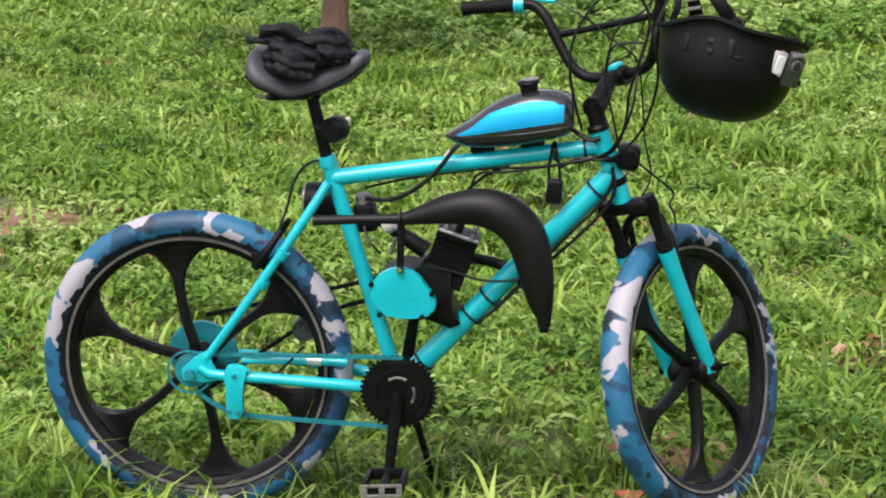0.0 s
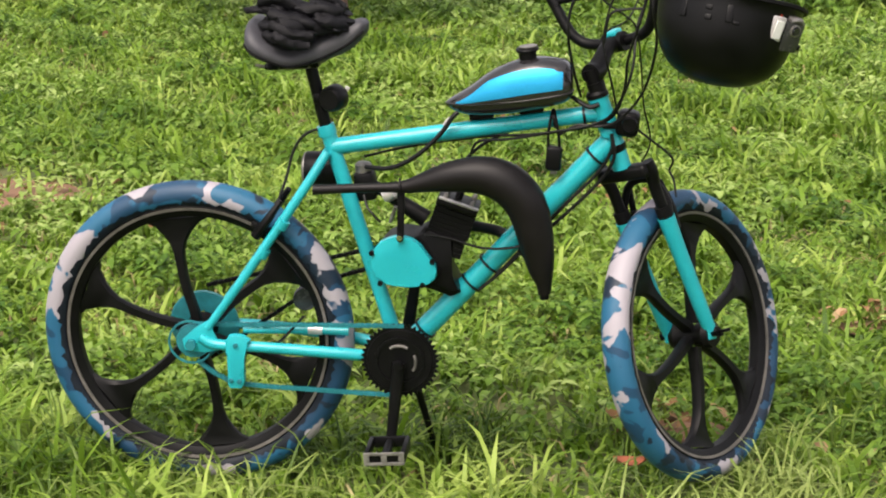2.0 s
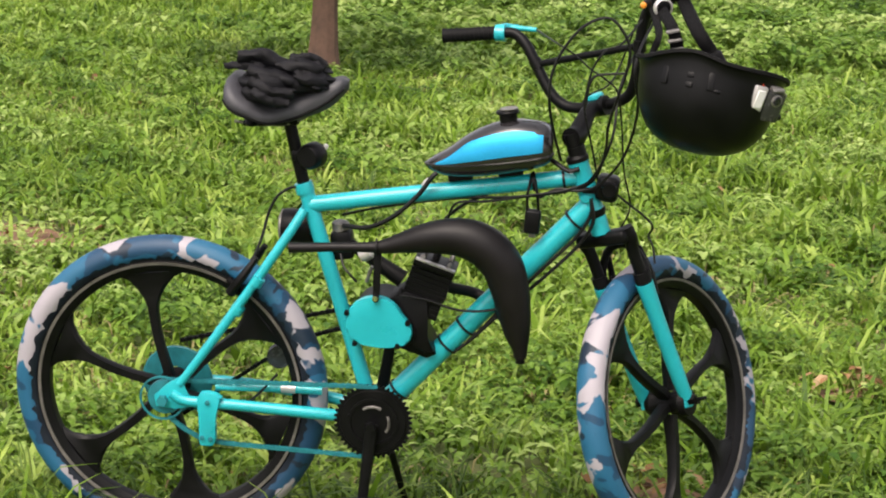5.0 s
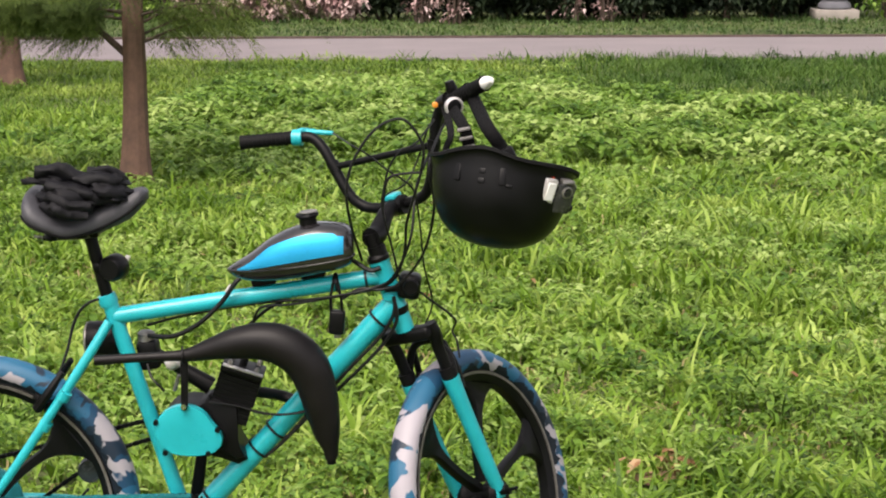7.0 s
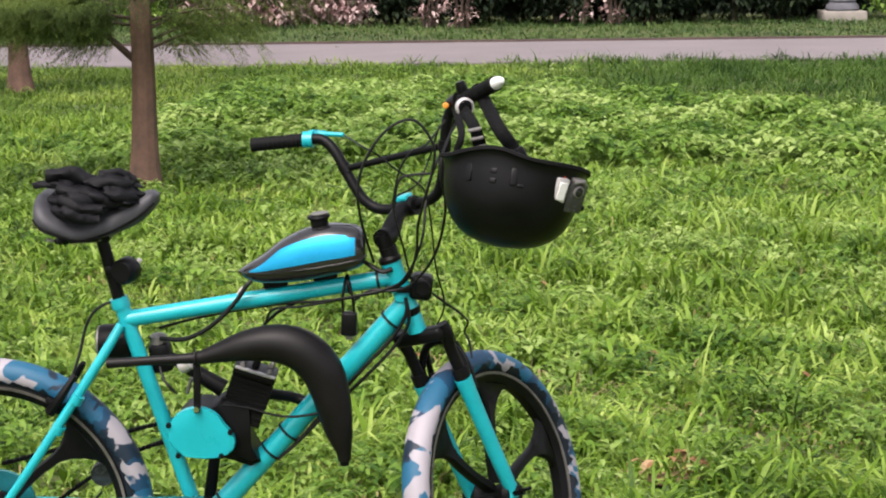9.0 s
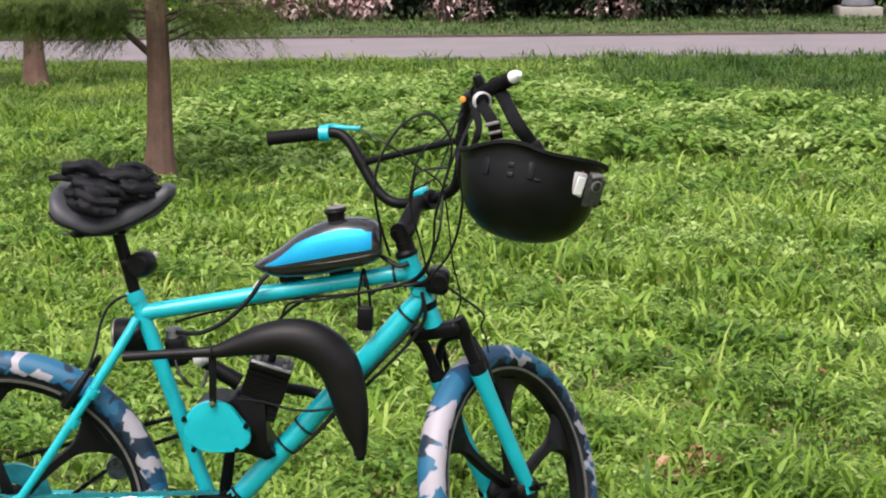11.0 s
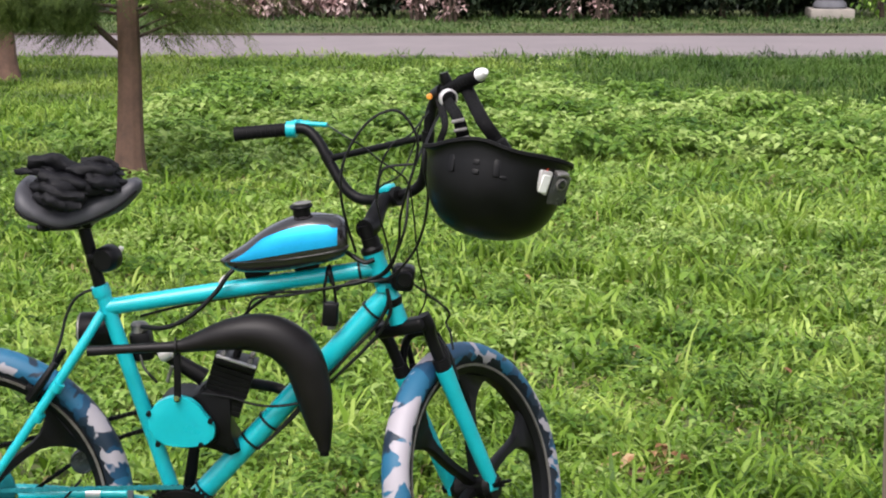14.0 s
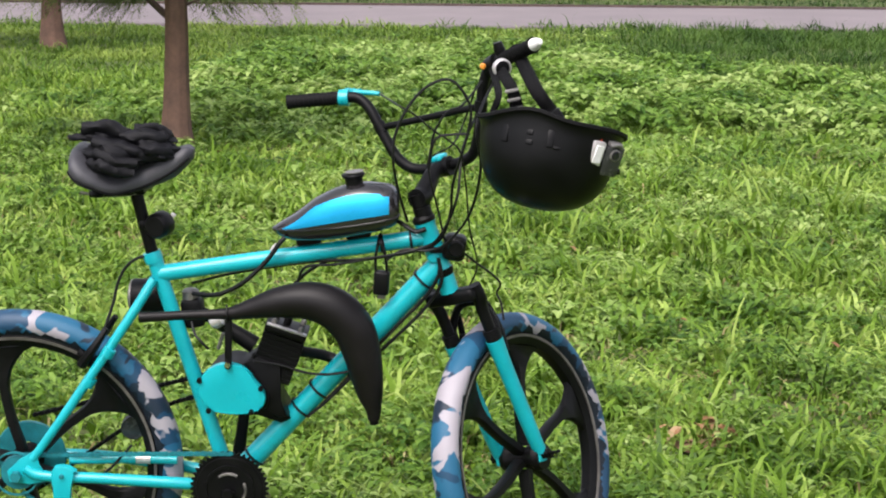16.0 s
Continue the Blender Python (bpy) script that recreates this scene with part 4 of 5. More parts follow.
cable("throttle_cable", [H(0.175, -0.035, 0.16), H(0.10, -0.07, 0.10), B(0.915, 1.02, 0.0), B(0.905, 0.93, 0.05), B(0.875, 0.855, 0.045), B(0.835, 0.82, 0.03), B(0.72, 0.795, 0.025), B(0.60, 0.78, 0.0), B(0.45, 0.75, -0.02), B(0.36, 0.725, -0.03)])
cable("rear_brake_cable", [H(0.19, -0.05, 0.17), B(0.945, 1.10, 0.13), B(0.952, 1.0, 0.11), B(0.930, 0.90, 0.07), B(0.885, 0.835, 0.045), B(0.845, 0.815, 0.032), B(0.80, 0.815, 0.026), B(0.765, 0.795, 0.026)])
cable("front_brake_cable", [H(-0.132, -0.046, 0.168), B(0.791, 1.113, 0.06), B(0.823, 1.094, 0.06), B(0.858, 1.065, 0.06), B(0.889, 1.045, 0.06), B(0.912, 1.02, 0.06), B(0.922, 0.95, 0.04), B(0.93, 0.86, 0.03), B(0.945, 0.78, 0.0), S(0.0, 0.07, -0.02)], 0.0018)
cable("switch_wire", [H(0.16, 0.0, 0.155), B(0.915, 1.115, 0.05), B(0.889, 1.105, 0.06), B(0.875, 1.09, 0.06), B(0.861, 1.064, 0.06), B(0.852, 1.025, 0.06), B(0.848, 0.991, 0.06), B(0.856, 0.951, 0.06), B(0.868, 0.90, 0.05), B(0.88, 0.84, 0.04)], 0.0022)
cable("switch_wire", [H(0.15, 0.01, 0.15), H(0.085, 0.0, 0.08), B(0.893, 1.03, 0.03), B(0.85, 1.0, 0.02), B(0.852, 0.95, 0.03)], 0.0018)
cable("bar_wire", [B(0.929, 1.059, 0.06), B(0.894, 1.057, 0.06), B(0.866, 1.051, 0.06), B(0.855, 1.03, 0.06), B(0.85, 0.99, 0.06)], 0.0026)
for off in (0.0, 0.014):
    cable("down_tube_cable", [B(0.868, 0.80, 0.030), B(0.868 + off * 0.4, 0.765 - off, 0.030), B(0.84 + off * 0.5, 0.715 - off, 0.022), B(0.78 + off * 0.5, 0.650 - off, 0.018), B(0.70, 0.56 - off * 0.6, 0.012), B(0.62, 0.472, 0.01), B(0.57, 0.445, 0.01)], 0.0036)
cable("motor_wire", [B(0.495, 0.588, 0.06), B(0.545, 0.578, 0.05), B(0.60, 0.560, 0.045), B(0.65, 0.556, 0.040), B(0.70, 0.566, 0.036), B(0.715, 0.58, 0.02)], 0.0028)
cable("motor_wire", [B(0.40, 0.602, 0.03), B(0.385, 0.618, 0.03), B(0.372, 0.63, 0.02), B(0.362, 0.65, 0.0)], 0.0028)
cable("tank_hose", [B(0.785, 0.868, 0.0), B(0.80, 0.862, 0.015), B(0.822, 0.852, 0.022), B(0.842, 0.858, 0.024)], 0.005)
cable("chain_stay_wire", [B(0.24, 0.40, 0.05), B(0.19, 0.345, 0.05), B(0.14, 0.31, 0.05)], 0.0028)


def tie(at, along, r, tail=True):
    """A cable tie round a tube, with its head."""
    d = Vector(along).normalized()
    q = d.to_track_quat("Z", "Y").to_matrix().to_4x4()
    t = part("cable_tie", moved(ring([(r + 0.0004, -0.0026), (r + 0.0018, -0.0026), (r + 0.0018, 0.0026), (r + 0.0004, 0.0026)], 24), Matrix.Translation(at) @ q @ Matrix.Rotation(radians(90), 4, "X")), CABLE, bike)
    return t


top = (B(0.846, 0.836) - SEATC)
for u, v in ((0.752, 0.8216), (0.812, 0.8308)):
    tie(B(u, v), top, 0.0185)
down = B(0.866, 0.778) - B(0.445, 0.318)
for f in (0.07, 0.90, 0.58):
    tie(B(0.866, 0.778).lerp(B(0.445, 0.318), f), down, 0.0245)
tie(B(0.585, 0.470), down, 0.0245)

# small fittings belong to the part they are fixed to
NESTED = {"cooling_fin": "cylinder", "cylinder_head": "cylinder", "head_nut": "cylinder", "head_plate": "cylinder", "spark_cap": "cylinder",
          "cover_bolt": "motor_cover", "hanger_bolt": "exhaust_hanger", "hanger_brace": "exhaust_hanger", "exhaust_seam": "exhaust_body", "exhaust_tip": "exhaust_body",
          "disc_bolt": "chain_disc", "disc_rib": "chain_disc", "inner_ring": "chain_disc", "crank_bolt": "crank_arm", "grip_rib": "grip", "bar_end": "grip",
          "lamp_glint": "seat_lamp", "lamp_bracket": "seat_lamp", "filter_cap": "air_filter", "carburettor_top": "carburettor", "float_bowl": "carburettor",
          "horn_face": "horn_box", "horn_strap": "horn_box", "bolt": "tensioner_bracket", "fork_gaiter": "fork_stanchion", "fork_end": "fork_leg",
          "switch_face": "switch_ring", "clamp_cap": "stem_clamp", "brace_joint": "handlebar_brace", "lever_adjuster": "lever_body", "chain_guard_sleeve": "chain_guard_rod"}


def middle(ob):
    return sum((v.co for v in ob.data.vertices), Vector()) / len(ob.data.vertices)


bike_parts = list(bike.children)
for ob in bike_parts:
    host = NESTED.get(ob.name.split(".")[0])
    if host:
        ob.parent = min((o for o in bike_parts if o.name.split(".")[0] == host), key=lambda o: (middle(o) - middle(ob)).length)

# padlock hanging from the top tube
lock = thing("padlock", "small black padlock hanging from the teal top tube", "padlock", bike_pose)
part("lock_body", box((0.032, 0.020, 0.05), 0.006, Matrix.Translation(B(0.753, 0.746, 0.026)) @ Matrix.Rotation(radians(4), 4, "Y"), segs=3), PLASTIC, lock)
tubed("shackle", [B(0.742, 0.768, 0.026), B(0.741, 0.795, 0.026), B(0.744, 0.815, 0.024), B(0.75, 0.842, 0.004), B(0.758, 0.815, 0.024), B(0.762, 0.795, 0.026), B(0.764, 0.768, 0.026)], 0.003, BLACK, lock, seg=8)
part("key_plate", box((0.014, 0.004, 0.012), 0.001, Matrix.Translation(B(0.753, 0.719, 0.027))), GREYM, lock, "bare metal keyway")

# ---------------------------------------------------------------- gloves lying on the saddle
gloves = thing("gloves", "pair of crumpled black work gloves lying on the saddle", "gloves", bike_pose)


def crumple(size, at, seed, turn=0.0, tilt=0.0, cuts=4):
    bm = bmesh.new()
    bmesh.ops.create_icosphere(bm, subdivisions=cuts, radius=1.0)
    for v in bm.verts:
        n = v.co.normalized()
        k = noise.fractal(n * 1.3 + Vector((seed, seed * 2.3, 0)), 1.1, 2.0, 2)
        fold = abs(math.sin(3.2 * n.x - 2.2 * n.y + 2.4 * k + seed)) ** 0.6 * 0.22   # long creases between rounded rolls of cloth
        v.co = n * (0.82 + 0.24 * k + fold)
        v.co.z = v.co.z * 0.8 if v.co.z > -0.35 else -0.28 + 0.12 * v.co.z
    return moved(bm, Matrix.Translation(at) @ Matrix.Rotation(turn, 4, "Z") @ Matrix.Rotation(tilt, 4, "Y") @ Matrix.Diagonal((*size, 1)))


def rag(u, y, w):
    """A place among the gloves: along the saddle, above its nose, and towards the drive side."""
    return B(u, 1.020 + y + 0.21 * w, w)


part("glove", crumple((0.066, 0.056, 0.036), rag(0.230, -0.018, 0.030), 3.1, 0.2, 0.12), CLOTH, gloves)
part("glove", crumple((0.058, 0.052, 0.030), rag(0.302, -0.010, 0.014), 12.9, 0.5, 0.30), CLOTH, gloves)
part("cuff", crumple((0.046, 0.036, 0.022), rag(0.300, 0.018, 0.004), 15.3, 0.7, 0.22), CLOTH, gloves)
part("cuff", crumple((0.046, 0.042, 0.026), rag(0.196, 0.016, 0.0), 5.2, 0.9, 0.05), CLOTH, gloves)
part("palm", crumple((0.050, 0.034, 0.030), rag(0.226, -0.044, 0.066), 4.3, 0.1, 0.05), CLOTH, gloves)
for a, b, c, r in (
    (rag(0.160, 0.030, 0.030), rag(0.212, 0.030, 0.034), rag(0.268, 0.016, 0.030), 0.0125),
    (rag(0.187, 0.004, 0.060), rag(0.232, -0.010, 0.066), rag(0.274, -0.018, 0.060), 0.0115),
    (rag(0.192, -0.022, 0.084), rag(0.234, -0.038, 0.090), rag(0.276, -0.042, 0.080), 0.0115),
    (rag(0.198, -0.042, 0.092), rag(0.232, -0.056, 0.096), rag(0.266, -0.060, 0.086), 0.0105),
    (rag(0.256, -0.012, 0.052), rag(0.292, -0.026, 0.050), rag(0.326, -0.026, 0.036), 0.0115),
    (rag(0.240, 0.014, 0.036), rag(0.280, 0.016, 0.040), rag(0.330, 0.008, 0.030), 0.0120),
    (rag(0.262, 0.028, 0.016), rag(0.300, 0.032, 0.018), rag(0.334, 0.020, 0.012), 0.0105),
    (rag(0.175, 0.012, 0.030), rag(0.152, 0.012, 0.035), rag(0.134, 0.010, 0.040), 0.0065),
):
    bm = bmesh.new()
    tube(bm, [a, b, c], [r, r * 1.1, r * 0.75], seg=14, steps=10)
    for v in bm.verts:
        v.co += 0.007 * noise.noise_vector(v.co * 34) + 0.0022 * noise.noise_vector(v.co * 90)
    part("finger", bm, CLOTH, gloves)

# ---------------------------------------------------------------- helmet hanging by its straps from the handlebar
HC = B(1.086, 1.098, 0.19)
helmet = thing("helmet", "matt black helmet hanging upside down from the handlebar by its straps", "helmet", bike_pose)
prof_out = [(0.0, -0.158), (0.030, -0.156), (0.060, -0.149), (0.085, -0.136), (0.104, -0.118), (0.118, -0.094), (0.1265, -0.066), (0.131, -0.036), (0.133, -0.012), (0.1375, 0.0), (0.142, 0.005)]
prof_in = [(0.1395, 0.008), (0.130, 0.002), (0.120, -0.030), (0.110, -0.07), (0.085, -0.11), (0.05, -0.132), (0.0, -0.140)]
HM = Matrix.Translation(HC) @ Matrix.Rotation(radians(8.5), 4, "Y") @ Matrix.Rotation(radians(-15), 4, "X") @ Matrix.Diagonal((1.0, 0.86, 1.0, 1))
bm = lathe([tuple(p[:2]) for p in curve_points(prof_out, 2)] + prof_in, 56, "Z")
for v in bm.verts:
    if v.co.z > -0.02:   # the rim rises at the ends and dips at the sides
        v.co.z += 0.016 * (v.co.x / 0.14) * abs(v.co.x / 0.14) * -0.6 + 0.006 * math.cos(2 * math.atan2(v.co.y, v.co.x) + 0.6) + 0.017 * math.exp(-((v.co.x + 0.042) / 0.050) ** 2) - 0.020 * math.exp(-((v.co.x + 0.142) / 0.034) ** 2)
shell = part("shell", moved(bm, HM), HELMET, helmet, "matt black domed shell with a flared rim")
bm = ring([(0.139, 0.0), (0.1445, 0.003), (0.1445, 0.009), (0.139, 0.010)], 56)
for v in bm.verts:
    v.co = Vector((v.co.x, v.co.z, v.co.y))
    v.co.z += 0.016 * (v.co.x / 0.14) * abs(v.co.x / 0.14) * -0.6 + 0.006 * math.cos(2 * math.atan2(v.co.y, v.co.x) + 0.6) + 0.017 * math.exp(-((v.co.x + 0.042) / 0.050) ** 2) - 0.020 * math.exp(-((v.co.x + 0.142) / 0.034) ** 2)
part("rim_trim", moved(bm, HM), RUBBER, shell)
part("padding", moved(lathe([(0.108, -0.01), (0.116, -0.012), (0.108, -0.06), (0.10, -0.058)], 40, "Z"), HM), FOAM, helmet)
for du, dz, tall in ((-0.086, -0.030, 0.034), (-0.042, -0.024, 0.010), (-0.042, -0.042, 0.010), (-0.004, -0.030, 0.034), (0.010, -0.046, 0.006)):
    a = math.asin(du / 0.131)
    part("vent_slot", box((0.013, 0.006, tall), 0.002, HM @ Matrix.Translation((0.1305 * math.sin(a), -0.1305 * math.cos(a), dz)) @ Matrix.Rotation(a, 4, "Z") @ Matrix.Rotation(radians(-4), 4, "X")), PLASTIC, shell, "raised vent moulding")
# straps over the bar
def strap(name, pts, half, label=""):
    bm = tube(bmesh.new(), pts, half, seg=8, steps=6, flat=0.22)
    return part(name, bm, STRAP, helmet, label)


tubed("chin_strap", [H(0.262, 0.006, 0.208), H(0.266, 0.0, 0.182), B(1.055, 1.165, 0.155), B(1.083, 1.125, 0.16), B(1.095, 1.10, 0.165), B(1.10, 1.06, 0.175)], [0.010, 0.013, 0.0135, 0.013, 0.012, 0.011], STRAP, helmet, "thick folded chin strap", seg=10, flat=0.7)
tubed("web_strap", [H(0.195, -0.012, 0.186), B(1.008, 1.165, 0.13), B(1.020, 1.125, 0.135), B(1.027, 1.09, 0.14)], [0.011, 0.012, 0.013, 0.013], STRAP, helmet, seg=10, flat=0.4)
tubed("web_strap", [H(0.185, -0.012, 0.18), B(0.985, 1.15, 0.12), B(0.975, 1.115, 0.125), B(0.972, 1.08, 0.14)], [0.008, 0.009, 0.008, 0.008], STRAP, helmet, seg=10, flat=0.4)
for k in range(4):
    part("strap_slider", box((0.026, 0.012, 0.006), 0.002, Matrix.Translation(B(1.010 + 0.0045 * k, 1.160 - 0.017 * k, 0.149)) @ Matrix.Rotation(radians(-12), 4, "Y")), GREYM, helmet)
part("buckle", box((0.024, 0.012, 0.03), 0.004, Matrix.Translation(B(1.096, 1.115, 0.172)) @ Matrix.Rotation(radians(-30), 4, "Y")), PLASTIC, helmet)

# action camera on the shell
clipcam = thing("action_camera", "small silver action camera in a dark mount on the helmet", "camera", bike_pose @ Matrix.Translation(B(1.180, 1.056, 0.262)) @ Matrix.Rotation(radians(17), 4, "Y") @ Matrix.Rotation(radians(33), 4, "Z"))
part("camera_body", box((0.028, 0.024, 0.048), 0.004, Matrix.Translation((-0.022, 0, 0.006)), segs=2), SILVER, clipcam, "silver camera body")
part("mount", box((0.044, 0.036, 0.058), 0.006, Matrix.Translation((0.016, 0.006, -0.004)), segs=2), MOUNT, clipcam, "dark plastic mount")
part("screen", box((0.018, 0.003, 0.034), 0.001, Matrix.Translation((-0.022, -0.0125, 0.006)), segs=1), WHITE, clipcam, "pale reflective face")
part("lens", moved(lathe([(0.0, -0.006), (0.007, -0.006), (0.009, 0.0), (0.0, 0.0)], 16), Matrix.Translation((0.016, -0.0115, 0.010))), GLASS_DARK, clipcam)
part("lens_ring", moved(ring([(0.009, -0.004), (0.009, 0.0), (0.0115, 0.0), (0.0115, -0.003)], 20), Matrix.Translation((0.016, -0.0115, 0.010))), GREYM, clipcam)
tubed("mount_arm", [(0.0, -0.012, 0.026), (0.016, -0.014, 0.030), (0.034, -0.006, 0.022), (0.042, 0.002, 0.020)], 0.004, GREYM, clipcam, seg=8)
part("mount_latch", box((0.030, 0.020, 0.010), 0.003, Matrix.Translation((0.016, 0.0, 0.028))), GREYM, clipcam)
part("mount_screw", moved(lathe([(0.0, -0.02), (0.005, -0.02), (0.006, 0.02), (0.0, 0.02)], 10, "X"), Matrix.Translation((0.026, 0.0, -0.022))), PLASTIC, clipcam)
part("mount_foot", box((0.05, 0.012, 0.044), 0.005, Matrix.Translation((0.0, 0.024, -0.002))), PLASTIC, clipcam)
part("record_button", moved(lathe([(0.0, 0.0), (0.004, 0.0), (0.004, 0.003), (0.0, 0.003)], 10, "Z"), Matrix.Translation((-0.018, 0, 0.030))), mat("red_plastic", (0.6, 0.06, 0.03), 0.4), clipcam, "small red button")

# ---------------------------------------------------------------- ground, path and verge
rng = np.random.default_rng(11)


def sheet(name, x0, x1, y0, y1, z, nx, ny, material, rough=0.0, thick=0.0):
    bm = bmesh.new()
    g = [[bm.verts.new((x0 + (x1 - x0) * i / nx, y0 + (y1 - y0) * j / ny, z)) for i in range(nx + 1)] for j in range(ny + 1)]
    for j in range(ny):
        for i in range(nx):
            bm.faces.new((g[j][i], g[j][i + 1], g[j + 1][i + 1], g[j + 1][i]))
    if rough:
        for v in bm.verts:
            v.co.z += rough * noise.noise(v.co * 1.1) + 0.4 * rough * noise.noise(v.co * 4.0)
    me = bpy.data.meshes.new(name)
    bm.to_mesh(me)
    bm.free()
    me.materials.append(material)
    me.shade_smooth()
    return new(name, me)


ground = tagged(sheet("ground", -400, 400, -400, 400, -0.03, 8, 8, SOIL), "rough green lawn ground reaching to the horizon", "ground", kind="structure")
lawn = tagged(sheet("lawn_soil", -14, 14, -6, 15.4, -0.006, 200, 170, SOIL, 0.012), "earth and thatch under the lawn", "ground", kind="structure")
PATH_Y0, PATH_Y1 = 15.36, 18.0
bm = box((60, PATH_Y1 - PATH_Y0, 0.10), 0.02, Matrix.Translation((0, (PATH_Y0 + PATH_Y1) / 2, -0.02)))
me = bpy.data.meshes.new("path")
bm.to_mesh(me)
bm.free()
me.materials.append(CONCRETE)
tagged(new("path", me), "pale pinkish grey concrete path across the lawn", "path", kind="structure")
bm = box((60, 0.10, 0.10), 0.02, Matrix.Translation((0, PATH_Y1 + 0.06, 0.0)))
me = bpy.data.meshes.new("path_edging")
bm.to_mesh(me)
bm.free()
me.materials.append(mat("dark_edging", (0.05, 0.03, 0.025), 0.9, var=0.4, scale=4))
tagged(new("path_edging", me), "dark brown edging strip along the path", "edging", kind="structure")


# ---------------------------------------------------------------- grass and weeds
BARE = [(-1.28, 2.6, 0.36), (1.02, 0.42, 0.12), (1.55, 1.3, 0.09)]


def keep(x, y, soft=0.5):
    k = np.ones(len(x), bool)
    for bx, by, br in BARE:
        d = np.hypot((x - bx) / 1.25, y - by) / br
        k &= rng.random(len(x)) < np.clip((d - 0.55) / soft, 0.16, 1)
    return k


def scatter(n, x0, x1, y0, y1):
    return rng.uniform(x0, x1, n), rng.uniform(y0, y1, n)


def blades(x, y, h, w, bend, z=0.0):
    """Arching, tapered blades: seven points and five triangles each. bend: how far a blade arches over."""
    n = len(x)
    a = rng.uniform(0, 2 * np.pi, n)
    f = a + np.pi / 2 + rng.uniform(-0.7, 0.7, n)
    wx, wy = np.cos(f) * w * 0.5, np.sin(f) * w * 0.5
    v = np.zeros((n, 7, 3), np.float32)
    px, py, pz = x.copy(), y.copy(), np.full(n, z - 0.012)
    lean = rng.uniform(0.0, 0.45, n)
    for k, wide in enumerate((0.75, 1.0, 0.72, 0.0)):
        if k < 3:
            v[:, 2 * k] = np.stack([px - wx * wide, py - wy * wide, pz], 1)
            v[:, 2 * k + 1] = np.stack([px + wx * wide, py + wy * wide, pz], 1)
            ang = lean + bend * (0.15, 0.75, 1.5)[k]
            step = h * (0.42, 0.36, 0.34)[k]
            px, py, pz = px + np.cos(a) * np.sin(ang) * step, py + np.sin(a) * np.sin(ang) * step, pz + np.cos(ang) * step
        else:
            v[:, 6] = np.stack([px, py, np.maximum(pz, z + 0.004)], 1)
    t = np.array([[0, 1, 3], [0, 3, 2], [2, 3, 5], [2, 5, 4], [4, 5, 6]])
    return v.reshape(-1, 3), (np.arange(n)[:, None, None] * 7 + t).reshape(-1, 3)


def leaves(x, y, z, size, aspect, pitch, az, cup=0.3):
    """Broad leaves with a midrib: eight points and eight triangles each, arching out from (x, y, z)."""
    n = len(x)
    dx, dy, sx, sy = np.cos(az), np.sin(az), -np.sin(az), np.cos(az)
    v = np.zeros((n, 8, 3), np.float32)
    wid = size * aspect * 0.5

    def at(l, side, up):
        droop = -0.55 * l * l / np.maximum(size, 1e-6)
        run, rise = l * np.cos(pitch), l * np.sin(pitch) + droop
        return np.stack([x + dx * run + sx * side, y + dy * run + sy * side, z + rise + up], 1)
    v[:, 0] = at(size * 0.0, 0, 0)
    v[:, 1] = at(size * 0.30, wid * 0.82, wid * cup)
    v[:, 2] = at(size * 0.32, 0, 0)
    v[:, 3] = at(size * 0.30, -wid * 0.82, wid * cup)
    v[:, 4] = at(size * 0.66, wid * 0.86, wid * cup)
    v[:, 5] = at(size * 0.70, 0, 0)
    v[:, 6] = at(size * 0.66, -wid * 0.86, wid * cup)
    v[:, 7] = at(size * 1.0, 0, 0)
    t = np.array([[0, 2, 1], [0, 3, 2], [1, 2, 5], [1, 5, 4], [3, 6, 5], [3, 5, 2], [4, 5, 7], [5, 6, 7]])
    return v.reshape(-1, 3), (np.arange(n)[:, None, None] * 8 + t).reshape(-1, 3)


def stack(lots):
    vs, ts, o = [], [], 0
    for v, t in lots:
        vs.append(v)
        ts.append(t + o)
        o += len(v)
    return np.concatenate(vs), np.concatenate(ts)


def clumpy(x, y, s, o=0.0):
    """A slow wavy field between 0 and 1, for clumps of growth."""
    return 0.5 + 0.25 * (np.sin(x * s + o) * np.cos(y * s * 1.3 + 2 * o) + np.sin((x + y) * s * 0.61 + 1.7 + o) + np.sin((x * 0.7 - y * 1.9) * s * 0.83 + o * 3) * 0.6)


lots, turf, dark_turf, verge = [], [], [], []
